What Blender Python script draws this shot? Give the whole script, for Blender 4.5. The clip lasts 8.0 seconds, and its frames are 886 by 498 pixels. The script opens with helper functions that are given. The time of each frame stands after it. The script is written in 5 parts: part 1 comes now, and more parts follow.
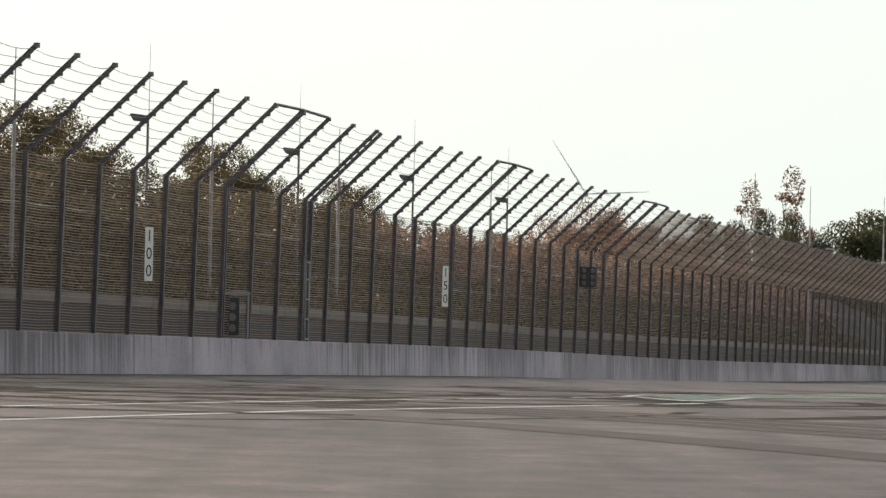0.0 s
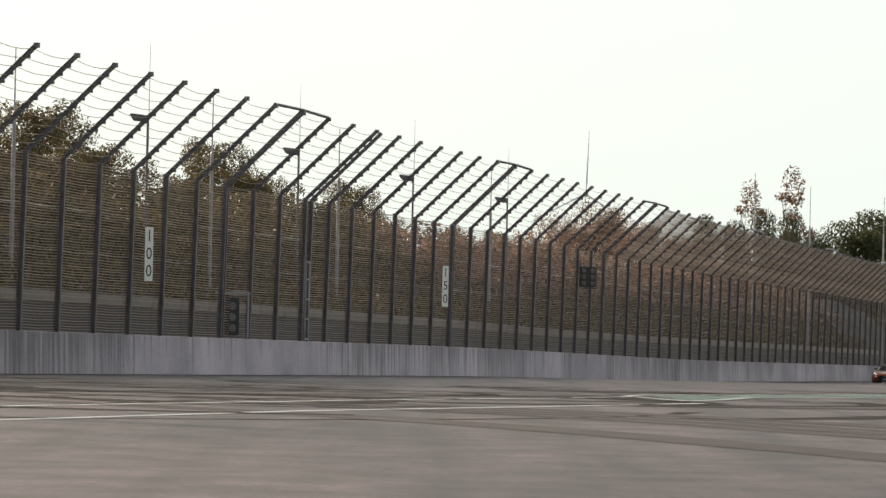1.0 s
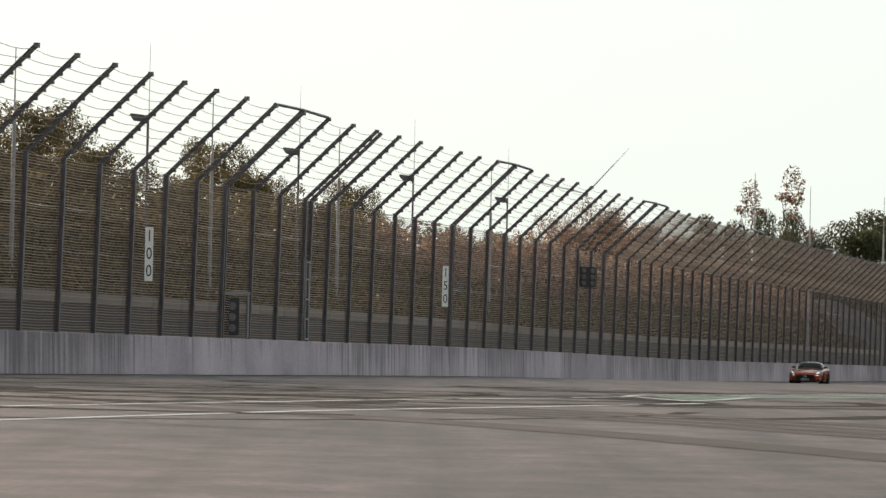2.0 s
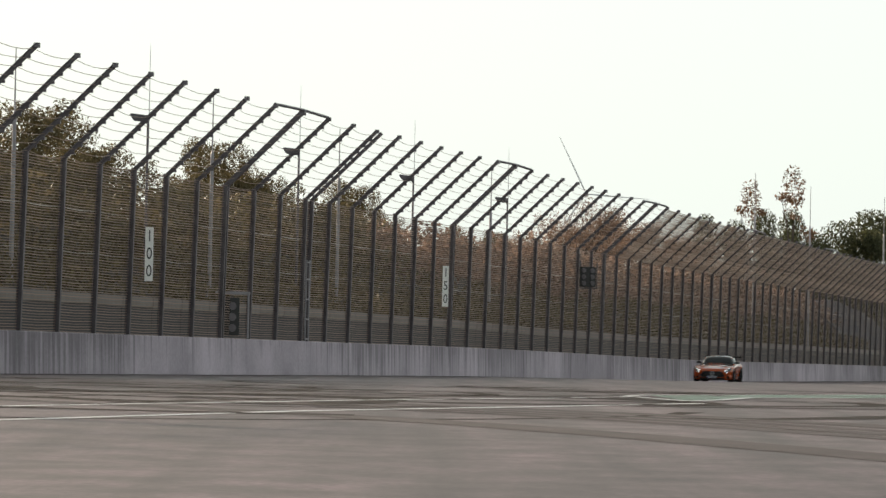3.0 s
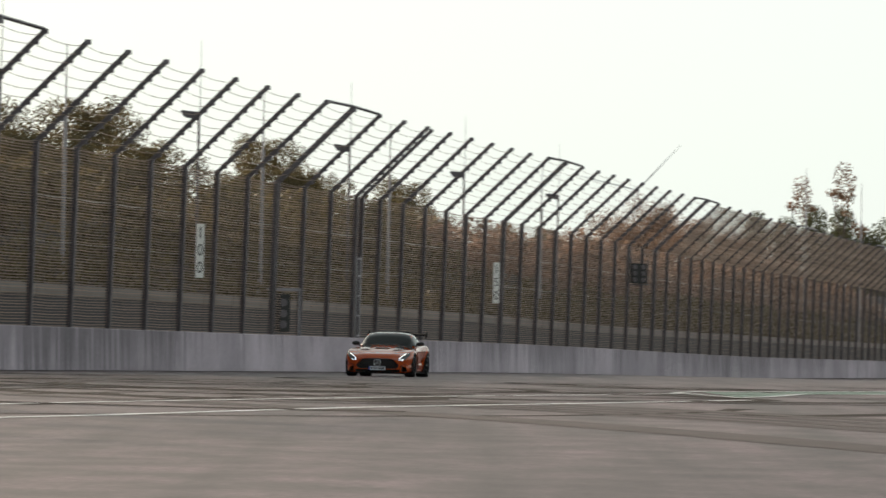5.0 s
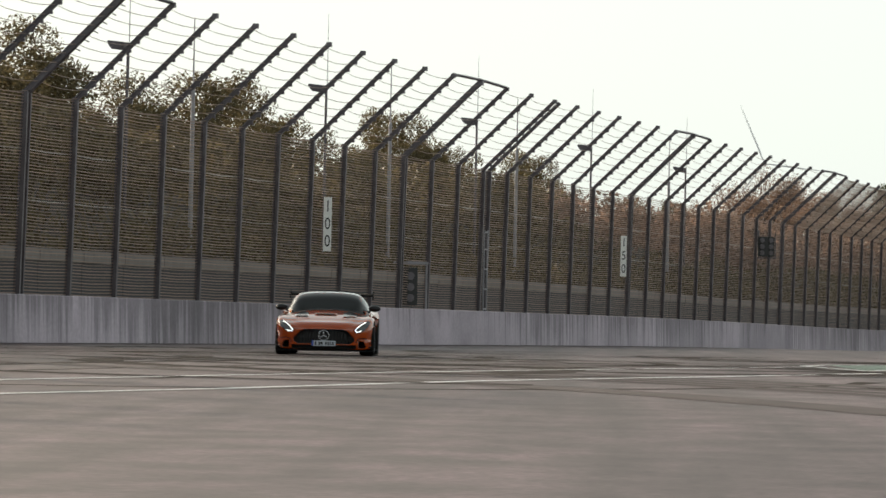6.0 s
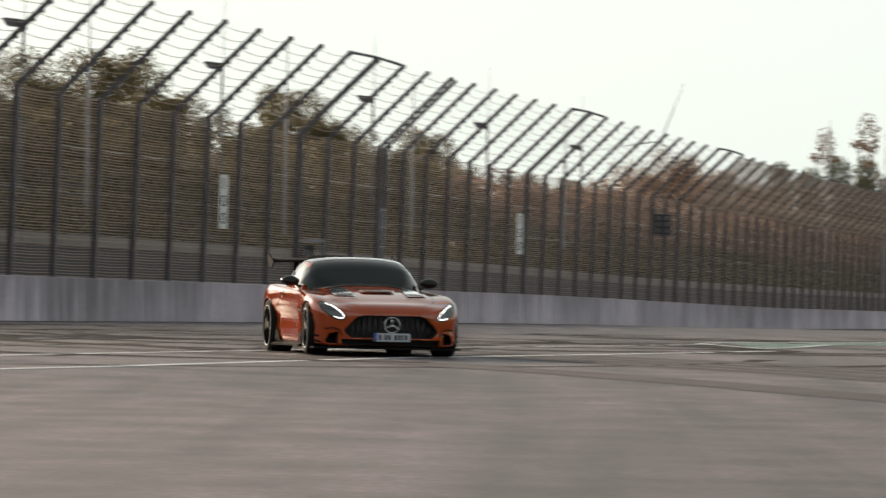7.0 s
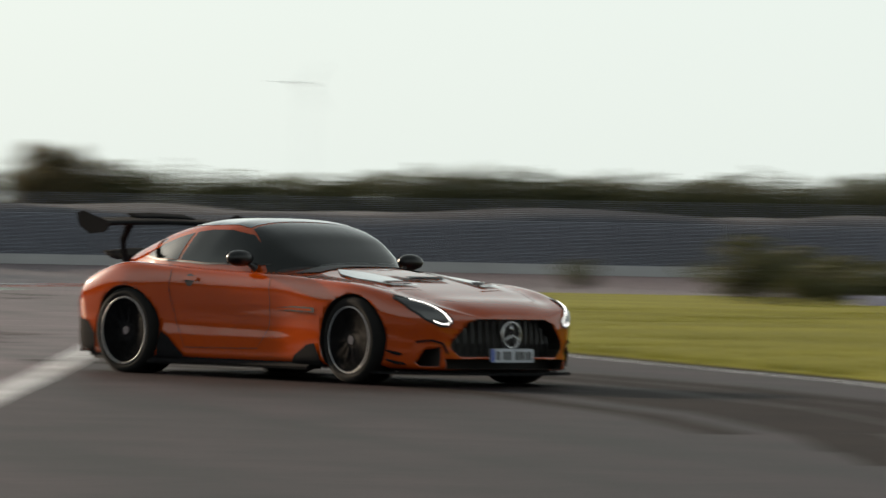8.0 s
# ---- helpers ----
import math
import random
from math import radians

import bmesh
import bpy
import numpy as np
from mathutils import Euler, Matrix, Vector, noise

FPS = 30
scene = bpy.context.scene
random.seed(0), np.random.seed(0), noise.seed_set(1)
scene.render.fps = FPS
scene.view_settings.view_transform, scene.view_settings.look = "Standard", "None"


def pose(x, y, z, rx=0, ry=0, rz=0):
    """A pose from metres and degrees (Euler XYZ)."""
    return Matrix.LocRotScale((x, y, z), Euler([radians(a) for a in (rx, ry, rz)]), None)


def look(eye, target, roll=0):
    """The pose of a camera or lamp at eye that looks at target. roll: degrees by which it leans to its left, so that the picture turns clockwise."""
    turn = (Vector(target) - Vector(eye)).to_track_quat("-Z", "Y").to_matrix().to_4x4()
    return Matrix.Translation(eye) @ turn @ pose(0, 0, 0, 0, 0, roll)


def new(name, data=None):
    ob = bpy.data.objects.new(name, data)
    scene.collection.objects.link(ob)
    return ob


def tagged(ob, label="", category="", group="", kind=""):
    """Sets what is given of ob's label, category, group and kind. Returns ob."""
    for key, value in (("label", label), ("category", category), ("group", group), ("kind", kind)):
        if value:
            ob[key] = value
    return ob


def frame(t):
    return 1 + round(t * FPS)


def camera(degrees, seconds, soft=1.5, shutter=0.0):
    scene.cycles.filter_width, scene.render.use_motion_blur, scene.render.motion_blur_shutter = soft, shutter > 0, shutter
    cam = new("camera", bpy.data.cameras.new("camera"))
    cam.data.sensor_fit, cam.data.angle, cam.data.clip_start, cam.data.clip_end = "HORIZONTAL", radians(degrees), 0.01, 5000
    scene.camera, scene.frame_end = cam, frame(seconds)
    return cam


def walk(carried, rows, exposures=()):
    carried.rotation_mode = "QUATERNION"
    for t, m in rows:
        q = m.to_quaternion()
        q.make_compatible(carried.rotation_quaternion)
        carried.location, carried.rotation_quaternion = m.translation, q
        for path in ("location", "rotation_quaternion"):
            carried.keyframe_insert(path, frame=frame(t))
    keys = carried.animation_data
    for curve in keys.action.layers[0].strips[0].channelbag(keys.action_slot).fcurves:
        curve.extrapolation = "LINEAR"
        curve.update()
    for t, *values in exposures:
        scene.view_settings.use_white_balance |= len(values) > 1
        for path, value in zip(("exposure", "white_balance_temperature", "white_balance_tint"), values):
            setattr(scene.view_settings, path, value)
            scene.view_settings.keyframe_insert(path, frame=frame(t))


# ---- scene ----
cam = camera(11.0, 8.0, soft=1.5, shutter=0.5)
EYE = 0.6


def aim(yaw, pitch, roll):
    return pose(0, 0, EYE, 0, 0, yaw) @ pose(0, 0, 0, 90 + pitch) @ pose(0, 0, 0, 0, 0, roll)


# seconds, yaw to the left, pitch up, roll: a tripod that only pans
PAN = [
    (0, 0.000, 1.397, 1.214),
    (1.7, 0.000, 1.397, 1.214),
    (3.0, 0.002, 1.397, 1.214),
    (3.5, 0.007, 1.397, 1.214),
    (4, 0.028, 1.393, 1.214),
    (4.5, 0.106, 1.388, 1.214),
    (4.8, 0.324, 1.369, 1.214),
    (5, 0.633, 1.341, 1.214),
    (5.2, 1.119, 1.275, 1.214),
    (5.5, 1.70, 1.16, 1.214),
    (5.9, 2.16, 1.01, 1.214),
    (6.3, 2.251, 0.885, 1.214),
    (6.5, 2.159, 0.831, 1.214),
    (7, 0.913, 0.725, 1.214),
    (7.2, -0.422, 0.666, 1.214),
    (7.3, -1.816, 0.572, 1.214),
    (7.5, -4.275, 0.402, 1.214),
    (7.7, -7.070, 0.330, 1.214),
    (7.8, -8.640, 0.318, 1.214),
    (8, -13.768, 0.359, 1.214),
]
walk(cam, [(t, aim(y, p, r)) for t, y, p, r in PAN], exposures=[(0, 0.28, 6500, 11), (7.0, 0.26, 6500, 11), (7.5, 0.2, 6500, 11), (8, 0.17, 6500, 11)])

# ---- light ----
SUN_LEFT, SUN_UP = 34.0, 15.0  # degrees to the left of the view ahead, degrees above the horizon
world = bpy.data.worlds.new("sky")
scene.world = world
world.use_nodes = True
wn = world.node_tree
sky = wn.nodes.new("ShaderNodeTexSky")
sky.sky_type, sky.sun_disc = "NISHITA", False
sky.sun_elevation, sky.sun_rotation = radians(SUN_UP), radians(-SUN_LEFT)
sky.air_density, sky.dust_density, sky.ozone_density = 1.0, 4.0, 3.0
# a thin white veil of high cloud over the clear sky
veil = wn.nodes.new("ShaderNodeMix")
veil.data_type = "RGBA"
veil.inputs[0].default_value = 0.8
wn.links.new(sky.outputs[0], veil.inputs[6])
# the haze is thickest over the horizon and thins towards the zenith
where, split, thin, haze = (wn.nodes.new("ShaderNode" + k) for k in ("TexCoord", "SeparateXYZ", "MapRange", "VectorMath"))
wn.links.new(where.outputs["Generated"], split.inputs[0])
wn.links.new(split.outputs["Z"], thin.inputs["Value"])
thin.interpolation_type = "SMOOTHSTEP"
thin.inputs["From Min"].default_value, thin.inputs["From Max"].default_value = 0.25, 0.85
thin.inputs["To Min"].default_value, thin.inputs["To Max"].default_value = 1.0, 0.30
haze.operation = "SCALE"
haze.inputs[0].default_value = (10.2, 11.2, 10.5)
wn.links.new(thin.outputs[0], haze.inputs["Scale"])
wn.links.new(haze.outputs[0], veil.inputs[7])
wn.nodes["Background"].inputs["Strength"].default_value = 0.085
# the veil glows round the sun
facing, power, glow, total = (wn.nodes.new("ShaderNode" + k) for k in ("VectorMath", "Math", "VectorMath", "VectorMath"))
facing.operation, power.operation, glow.operation, total.operation = "DOT_PRODUCT", "POWER", "SCALE", "ADD"
facing.inputs[1].default_value = (-math.sin(radians(SUN_LEFT)) * math.cos(radians(SUN_UP)), math.cos(radians(SUN_LEFT)) * math.cos(radians(SUN_UP)), math.sin(radians(SUN_UP)))
wn.links.new(where.outputs["Generated"], facing.inputs[0])
wn.links.new(facing.outputs["Value"], power.inputs[0])
power.inputs[1].default_value = 50.0
glow.inputs[0].default_value = (44.0, 40.0, 33.0)
wn.links.new(power.outputs[0], glow.inputs["Scale"])
wn.links.new(veil.outputs[2], total.inputs[0])
wn.links.new(glow.outputs[0], total.inputs[1])
wn.links.new(total.outputs[0], wn.nodes["Background"].inputs["Color"])
sun = new("sun", bpy.data.lights.new("sun", "SUN"))
sun.data.energy, sun.data.angle, sun.data.color = 5.0, radians(1.0), (1.0, 0.80, 0.58)
sun.matrix_world = look((-math.sin(radians(SUN_LEFT)) * 60, math.cos(radians(SUN_LEFT)) * 60, 60 * math.tan(radians(SUN_UP))), (0, 0, 0))


# ---- materials ----
def mat(name, color, rough=0.6, metal=0.0, grain=0.0, scale=20.0, stain=0.0, stain_scale=1.0, bump=0.0, stretch=(1, 1, 1), coat=0.0, emit=0.0, spec=0.5, island=0.0, random_each=0.0):
    m = bpy.data.materials.new(name)
    m.use_nodes = True
    n, links = m.node_tree.nodes, m.node_tree.links
    b = n["Principled BSDF"]
    b.inputs["Base Color"].default_value = (*color, 1)
    b.inputs["Roughness"].default_value, b.inputs["Metallic"].default_value = rough, metal
    b.inputs["Coat Weight"].default_value, b.inputs["Specular IOR Level"].default_value = coat, spec
    b.inputs["Coat Roughness"].default_value = 0.04
    if emit:
        b.inputs["Emission Color"].default_value, b.inputs["Emission Strength"].default_value = (*color, 1), emit
    if not (grain or stain or bump or island or random_each):
        return m
    co, mp = n.new("ShaderNodeTexCoord"), n.new("ShaderNodeMapping")
    mp.inputs["Scale"].default_value = stretch
    links.new(co.outputs["Object"], mp.inputs["Vector"])
    value = None

    def tex(sc, detail=4):
        t = n.new("ShaderNodeTexNoise")
        t.inputs["Scale"].default_value, t.inputs["Detail"].default_value = sc, detail
        links.new(mp.outputs[0], t.inputs["Vector"])
        return t.outputs[0]

    def spread(out, amount):
        r = n.new("ShaderNodeMapRange")
        r.inputs["From Min"].default_value, r.inputs["From Max"].default_value = 0.3, 0.7
        r.inputs["To Min"].default_value, r.inputs["To Max"].default_value = 1 - amount, 1 + amount
        links.new(out, r.inputs["Value"])
        return r.outputs[0]

    def times(a, c):
        if a is None:
            return c
        k = n.new("ShaderNodeMath")
        k.operation = "MULTIPLY"
        links.new(a, k.inputs[0])
        links.new(c, k.inputs[1])
        return k.outputs[0]

    fine = tex(scale) if grain or bump else None
    if grain:
        value = times(value, spread(fine, grain))
    if stain:
        value = times(value, spread(tex(stain_scale, 6), stain))
    if island:
        g = n.new("ShaderNodeNewGeometry")
        r = n.new("ShaderNodeMapRange")
        r.inputs["To Min"].default_value, r.inputs["To Max"].default_value = 1 - island, 1 + island
        links.new(g.outputs["Random Per Island"], r.inputs["Value"])
        value = times(value, r.outputs[0])
    if random_each:
        g = n.new("ShaderNodeObjectInfo")
        r = n.new("ShaderNodeMapRange")
        r.inputs["To Min"].default_value, r.inputs["To Max"].default_value = 1 - random_each, 1 + random_each
        links.new(g.outputs["Random"], r.inputs["Value"])
        value = times(value, r.outputs[0])
    if value is not None:
        mix = n.new("ShaderNodeVectorMath")
        mix.operation = "SCALE"
        mix.inputs[0].default_value = color
        links.new(value, mix.inputs["Scale"])
        links.new(mix.outputs[0], b.inputs["Base Color"])
    if bump:
        k = n.new("ShaderNodeBump")
        k.inputs["Strength"].default_value, k.inputs["Distance"].default_value = bump, 0.01
        links.new(fine, k.inputs["Height"])
        links.new(k.outputs[0], b.inputs["Normal"])
    return m


WALL_TURN = 11.26  # degrees by which the oval's wall runs off to the right of the view ahead
LANE_TURN = 12.03  # the same for the white line of the infield lane


def asphalt_material(name="asphalt", color=(0.090, 0.0630, 0.0725), spec=0.28):
    """Worn asphalt: fine aggregate, broad patches, and rubbered streaks along the driving line."""
    m = mat(name, color, rough=0.6, spec=spec, grain=0.4, scale=12, stain=0.14, stain_scale=0.12, bump=0.35)
    n, links = m.node_tree.nodes, m.node_tree.links
    b = n["Principled BSDF"]
    old = b.inputs["Base Color"].links[0].from_socket
    co, mp = n.new("ShaderNodeTexCoord"), n.new("ShaderNodeMapping")
    mp.vector_type = "POINT"
    mp.inputs["Rotation"].default_value = (0, 0, radians(WALL_TURN + 8))
    mp.inputs["Scale"].default_value = (0.9, 0.035, 1)
    links.new(co.outputs["Object"], mp.inputs["Vector"])
    t = n.new("ShaderNodeTexNoise")
    t.inputs["Scale"].default_value, t.inputs["Detail"].default_value = 1.0, 7
    t.inputs["Distortion"].default_value = 0.4
    links.new(mp.outputs[0], t.inputs["Vector"])
    r = n.new("ShaderNodeMapRange")
    r.inputs["From Min"].default_value, r.inputs["From Max"].default_value = 0.33, 0.66
    r.inputs["To Min"].default_value, r.inputs["To Max"].default_value = 0.50, 1.30
    links.new(t.outputs[0], r.inputs["Value"])
    k = n.new("ShaderNodeVectorMath")
    k.operation = "SCALE"
    links.new(old, k.inputs[0])
    links.new(r.outputs[0], k.inputs["Scale"])
    fine, mp2 = n.new("ShaderNodeTexNoise"), n.new("ShaderNodeMapping")
    mp2.inputs["Rotation"].default_value = (0, 0, radians(WALL_TURN - 14))
    mp2.inputs["Scale"].default_value = (1.3, 0.8, 1)
    links.new(co.outputs["Object"], mp2.inputs["Vector"])
    links.new(mp2.outputs[0], fine.inputs["Vector"])
    fine.inputs["Scale"].default_value, fine.inputs["Detail"].default_value = 1.0, 8
    r2 = n.new("ShaderNodeMapRange")
    r2.inputs["From Min"].default_value, r2.inputs["From Max"].default_value = 0.35, 0.65
    r2.inputs["To Min"].default_value, r2.inputs["To Max"].default_value = 0.60, 1.32
    links.new(fine.outputs[0], r2.inputs["Value"])
    k2 = n.new("ShaderNodeVectorMath")
    k2.operation = "SCALE"
    links.new(k.outputs[0], k2.inputs[0])
    links.new(r2.outputs[0], k2.inputs["Scale"])
    links.new(k2.outputs[0], b.inputs["Base Color"])
    return m


def concrete_material():
    """Cast concrete with dark vertical run-down streaks."""
    m = mat("wall_concrete", (0.39, 0.340, 0.385), rough=0.85, grain=0.10, scale=9, stain=0.22, stain_scale=0.35, bump=0.3, random_each=0.13)
    n, links = m.node_tree.nodes, m.node_tree.links
    b = n["Principled BSDF"]
    old = b.inputs["Base Color"].links[0].from_socket
    co, mp = n.new("ShaderNodeTexCoord"), n.new("ShaderNodeMapping")
    mp.inputs["Scale"].default_value = (3.4, 3.4, 0.14)
    links.new(co.outputs["Object"], mp.inputs["Vector"])
    t = n.new("ShaderNodeTexNoise")
    t.inputs["Scale"].default_value, t.inputs["Detail"].default_value = 1.0, 5
    links.new(mp.outputs[0], t.inputs["Vector"])
    # the dirt runs down from the coping: each streak thins out on its way, some stretches have more
    broad = n.new("ShaderNodeTexNoise")
    broad.inputs["Scale"].default_value, broad.inputs["Detail"].default_value = 0.055, 2
    links.new(co.outputs["Object"], broad.inputs["Vector"])
    part_z, sums = n.new("ShaderNodeSeparateXYZ"), []
    links.new(co.outputs["Object"], part_z.inputs[0])
    for a, factor in ((part_z.outputs["Z"], -0.13), (broad.outputs[0], -0.75), (t.outputs[0], 1.0)):
        w = n.new("ShaderNodeMath")
        w.operation = "MULTIPLY_ADD"
        w.inputs[1].default_value, w.inputs[2].default_value = factor, 0.68 if factor == 1.0 else 0.0
        links.new(a, w.inputs[0])
        if sums:
            links.new(sums[-1], w.inputs[2])
        sums.append(w.outputs[0])
    r = n.new("ShaderNodeMapRange")
    r.inputs["From Min"].default_value, r.inputs["From Max"].default_value = -0.10, 0.10
    r.inputs["To Min"].default_value, r.inputs["To Max"].default_value = 0.56, 1.05
    links.new(sums[-1], r.inputs["Value"])
    k = n.new("ShaderNodeVectorMath")
    k.operation = "SCALE"
    links.new(old, k.inputs[0])
    links.new(r.outputs[0], k.inputs["Scale"])
    links.new(k.outputs[0], b.inputs["Base Color"])
    return m


ASPHALT = asphalt_material()
ASPHALT_DARK = asphalt_material("asphalt_fresh", (0.025, 0.0145, 0.0178), 0.10)
CONCRETE = concrete_material()
PAINT_WHITE = mat("road_paint", (0.62, 0.63, 0.66), rough=0.6, grain=0.12, scale=30, stain=0.25, stain_scale=1.3)
PAINT_GREEN = mat("road_paint_green", (0.055, 0.125, 0.095), rough=0.6, grain=0.15, scale=20, stain=0.3, stain_scale=0.5)
PAINT_RED = mat("kerb_paint", (0.42, 0.12, 0.08), rough=0.6, grain=0.15, scale=10, stain=0.2, stain_scale=0.6)
RUBBER_MARK = mat("rubber_mark", (0.016, 0.0115, 0.011), rough=0.8, spec=0.06, grain=0.3, scale=14, stain=0.3, stain_scale=0.7)
RUBBER_FAINT = mat("rubber_film", (0.048, 0.034, 0.038), rough=0.7, spec=0.2, grain=0.3, scale=14, stain=0.35, stain_scale=0.5)
STEEL = mat("galvanised_steel", (0.12, 0.108, 0.118), rough=0.5, metal=0.6, grain=0.15, scale=6, stain=0.2, stain_scale=0.6)
TENSION = mat("bright_cable", (0.42, 0.39, 0.36), rough=0.5, metal=0.3, grain=0.3, scale=0.4)
CABLE = mat("cable_steel", (0.27, 0.185, 0.145), rough=0.55, metal=0.2, island=0.3)
NET = mat("net_wire", (0.44, 0.34, 0.275), rough=0.7, metal=0.0, island=0.3)
MAST = mat("mast_paint", (0.27, 0.26, 0.28), rough=0.5, grain=0.1, scale=3)
SIGN_WHITE = mat("sign_white", (0.8, 0.8, 0.78), rough=0.45, grain=0.04, scale=8)
BLACK = mat("black_plastic", (0.012, 0.012, 0.013), rough=0.5)
LIGHT_GREY = mat("rail_paint", (0.20, 0.185, 0.175), rough=0.7, grain=0.15, scale=5, stain=0.2, stain_scale=0.4)
DARK_PANEL = mat("barrier_panel", (0.030, 0.032, 0.040), rough=0.7, grain=0.15, scale=4, stain=0.2, stain_scale=0.3)
EARTH = mat("bank_scrub", (0.026, 0.021, 0.014), rough=0.95, grain=0.5, scale=1.6, stain=0.4, stain_scale=0.12, bump=0.8)
GRASS = mat("grass", (0.17, 0.165, 0.012), rough=1.0, spec=0.1, grain=0.3, scale=7, stain=0.22, stain_scale=0.16, bump=0.5)


def leaf_material(name, color):
    """Thin leaves: they glow with the light from behind as well as reflect."""
    m = mat(name, color, rough=0.6, island=0.45)
    n, links = m.node_tree.nodes, m.node_tree.links
    b, out = n["Principled BSDF"], n["Material Output"]
    thin, mix = n.new("ShaderNodeBsdfTranslucent"), n.new("ShaderNodeMixShader")
    mix.inputs[0].default_value = 0.45
    links.new(b.inputs["Base Color"].links[0].from_socket, thin.inputs["Color"])
    links.new(b.outputs[0], mix.inputs[1])
    links.new(thin.outputs[0], mix.inputs[2])
    links.new(mix.outputs[0], out.inputs["Surface"])
    return m


LEAF = leaf_material("leaf", (0.115, 0.092, 0.045))
# brown leaves for the farther bank, lightened in colour to stand for distance haze
LEAF_RUST_HAZY = leaf_material("leaf_rust_hazy", (0.225, 0.15, 0.112))
LEAF_DARK = leaf_material("leaf_dark", (0.065, 0.068, 0.03))
LEAF_RED = leaf_material("leaf_autumn", (0.16, 0.09, 0.05))
BARK = mat("bark", (0.07, 0.055, 0.045), rough=0.9, grain=0.3, scale=8, bump=0.5)


# ---- building helpers ----
def mesh_of(name, bm, material, smooth=False):
    me = bpy.data.meshes.new(name)
    bm.to_mesh(me)
    bm.free()
    for m in material if isinstance(material, (list, tuple)) else [material]:
        me.materials.append(m)
    if smooth:
        me.polygons.foreach_set("use_smooth", [True] * len(me.polygons))
    return me


def part(name, bm, material, parent=None, label="", smooth=False):
    ob = new(name, mesh_of(name, bm, material, smooth))
    ob.parent = parent
    return tagged(ob, label)


def box(bm, lo, hi, m=None):
    c = [(a + b) / 2 for a, b in zip(lo, hi)]
    s = [b - a for a, b in zip(lo, hi)]
    w = Matrix.Translation(c) @ Matrix.Diagonal((*s, 1))
    return bmesh.ops.create_cube(bm, size=1, matrix=(m @ w) if m else w)["verts"]


def bevelled(lo, hi, r=0.01, seg=2):
    bm = bmesh.new()
    box(bm, lo, hi)
    bmesh.ops.bevel(bm, geom=bm.edges[:], offset=r, segments=seg, affect="EDGES")
    return bm


def tube(bm, pts, radii, sides=8, caps=True):
    """A round bar through pts; radii: one number or one for each point."""
    if not isinstance(radii, (list, tuple)):
        radii = [radii] * len(pts)
    pts = [Vector(p) for p in pts]
    rings = []
    for i, p in enumerate(pts):
        d = (pts[min(i + 1, len(pts) - 1)] - pts[max(i - 1, 0)]).normalized()
        a = d.orthogonal().normalized() if abs(d.z) > 0.95 else Vector((0, 0, 1)).cross(d).normalized()
        b = d.cross(a)
        rings.append([bm.verts.new(p + radii[i] * (math.cos(2 * math.pi * k / sides) * a + math.sin(2 * math.pi * k / sides) * b)) for k in range(sides)])
    for r0, r1 in zip(rings, rings[1:]):
        for k in range(sides):
            bm.faces.new((r0[k], r0[(k + 1) % sides], r1[(k + 1) % sides], r1[k]))
    if caps:
        bm.faces.new(rings[0][::-1])
        bm.faces.new(rings[-1])


def smoothstep(a, b, v):
    v = min(max((v - a) / (b - a), 0.0), 1.0)
    return v * v * (3 - 2 * v)


def ground_z(x, y):
    """The oval falls away gently in the distance, and dips by a hand's width towards the camera."""
    return -0.25 * smoothstep(180, 270, y) - 0.26 * (1 - smoothstep(25, 72, y))


ALONG = Vector((math.sin(radians(WALL_TURN)), math.cos(radians(WALL_TURN)), 0))
ACROSS = Vector((ALONG.y, -ALONG.x, 0))  # from the wall towards the infield


def strip(name, centre, width, material, lift=0.006, label="", category="", uneven=0.0):
    """Paint or rubber on the ground along a list of plan points, draped over it."""
    bm = bmesh.new()
    rows = []
    for i, p in enumerate(centre):
        p = Vector((p[0], p[1], 0))
        a, b = Vector((*centre[max(i - 1, 0)][:2], 0)), Vector((*centre[min(i + 1, len(centre) - 1)][:2], 0))
        side = Vector((0, 0, 1)).cross((b - a).normalized()) * width / 2 * (1 + uneven * random.uniform(-1, 1))
        rows.append([bm.verts.new((q.x, q.y, ground_z(q.x, q.y) + lift)) for q in (p - side, p + side)])
    for r0, r1 in zip(rows, rows[1:]):
        bm.faces.new((r0[0], r0[1], r1[1], r1[0]))
    bmesh.ops.recalc_face_normals(bm, faces=bm.faces)
    return tagged(part(name, bm, material), label, category)


def sampled(a, b, step=4.0):
    a, b = Vector((*a, 0)), Vector((*b, 0))
    k = max(2, int((b - a).length / step))
    return [tuple(a.lerp(b, i / k))[:2] for i in range(k + 1)]


# ---- ground ----
def axis_steps(fine_lo, fine_hi, step, far):
    out, v, s = [], fine_lo, step
    while v < fine_hi:
        out.append(v)
        v += step
    while v < far:
        out.append(v)
        s *= 1.35
        v += s
    return out + [far]


def build_ground():
    xs_right = axis_steps(0, 30, 1.0, 4000)
    xs = sorted({-x for x in xs_right} | set(xs_right))
    ys = sorted({-y for y in axis_steps(0, 10, 5, 4000)} | set(axis_steps(0, 290, 3.0, 4500)))
    bm = bmesh.new()
    grid = [[bm.verts.new((x, y, ground_z(x, y))) for x in xs] for y in ys]
    for r0, r1 in zip(grid, grid[1:]):
        for i in range(len(xs) - 1):
            bm.faces.new((r0[i], r0[i + 1], r1[i + 1], r1[i]))
    ob = part("ground", bm, ASPHALT, smooth=True)
    tagged(ob, "grey worn asphalt of a race track with rubber streaks", "asphalt", kind="structure")


build_ground()


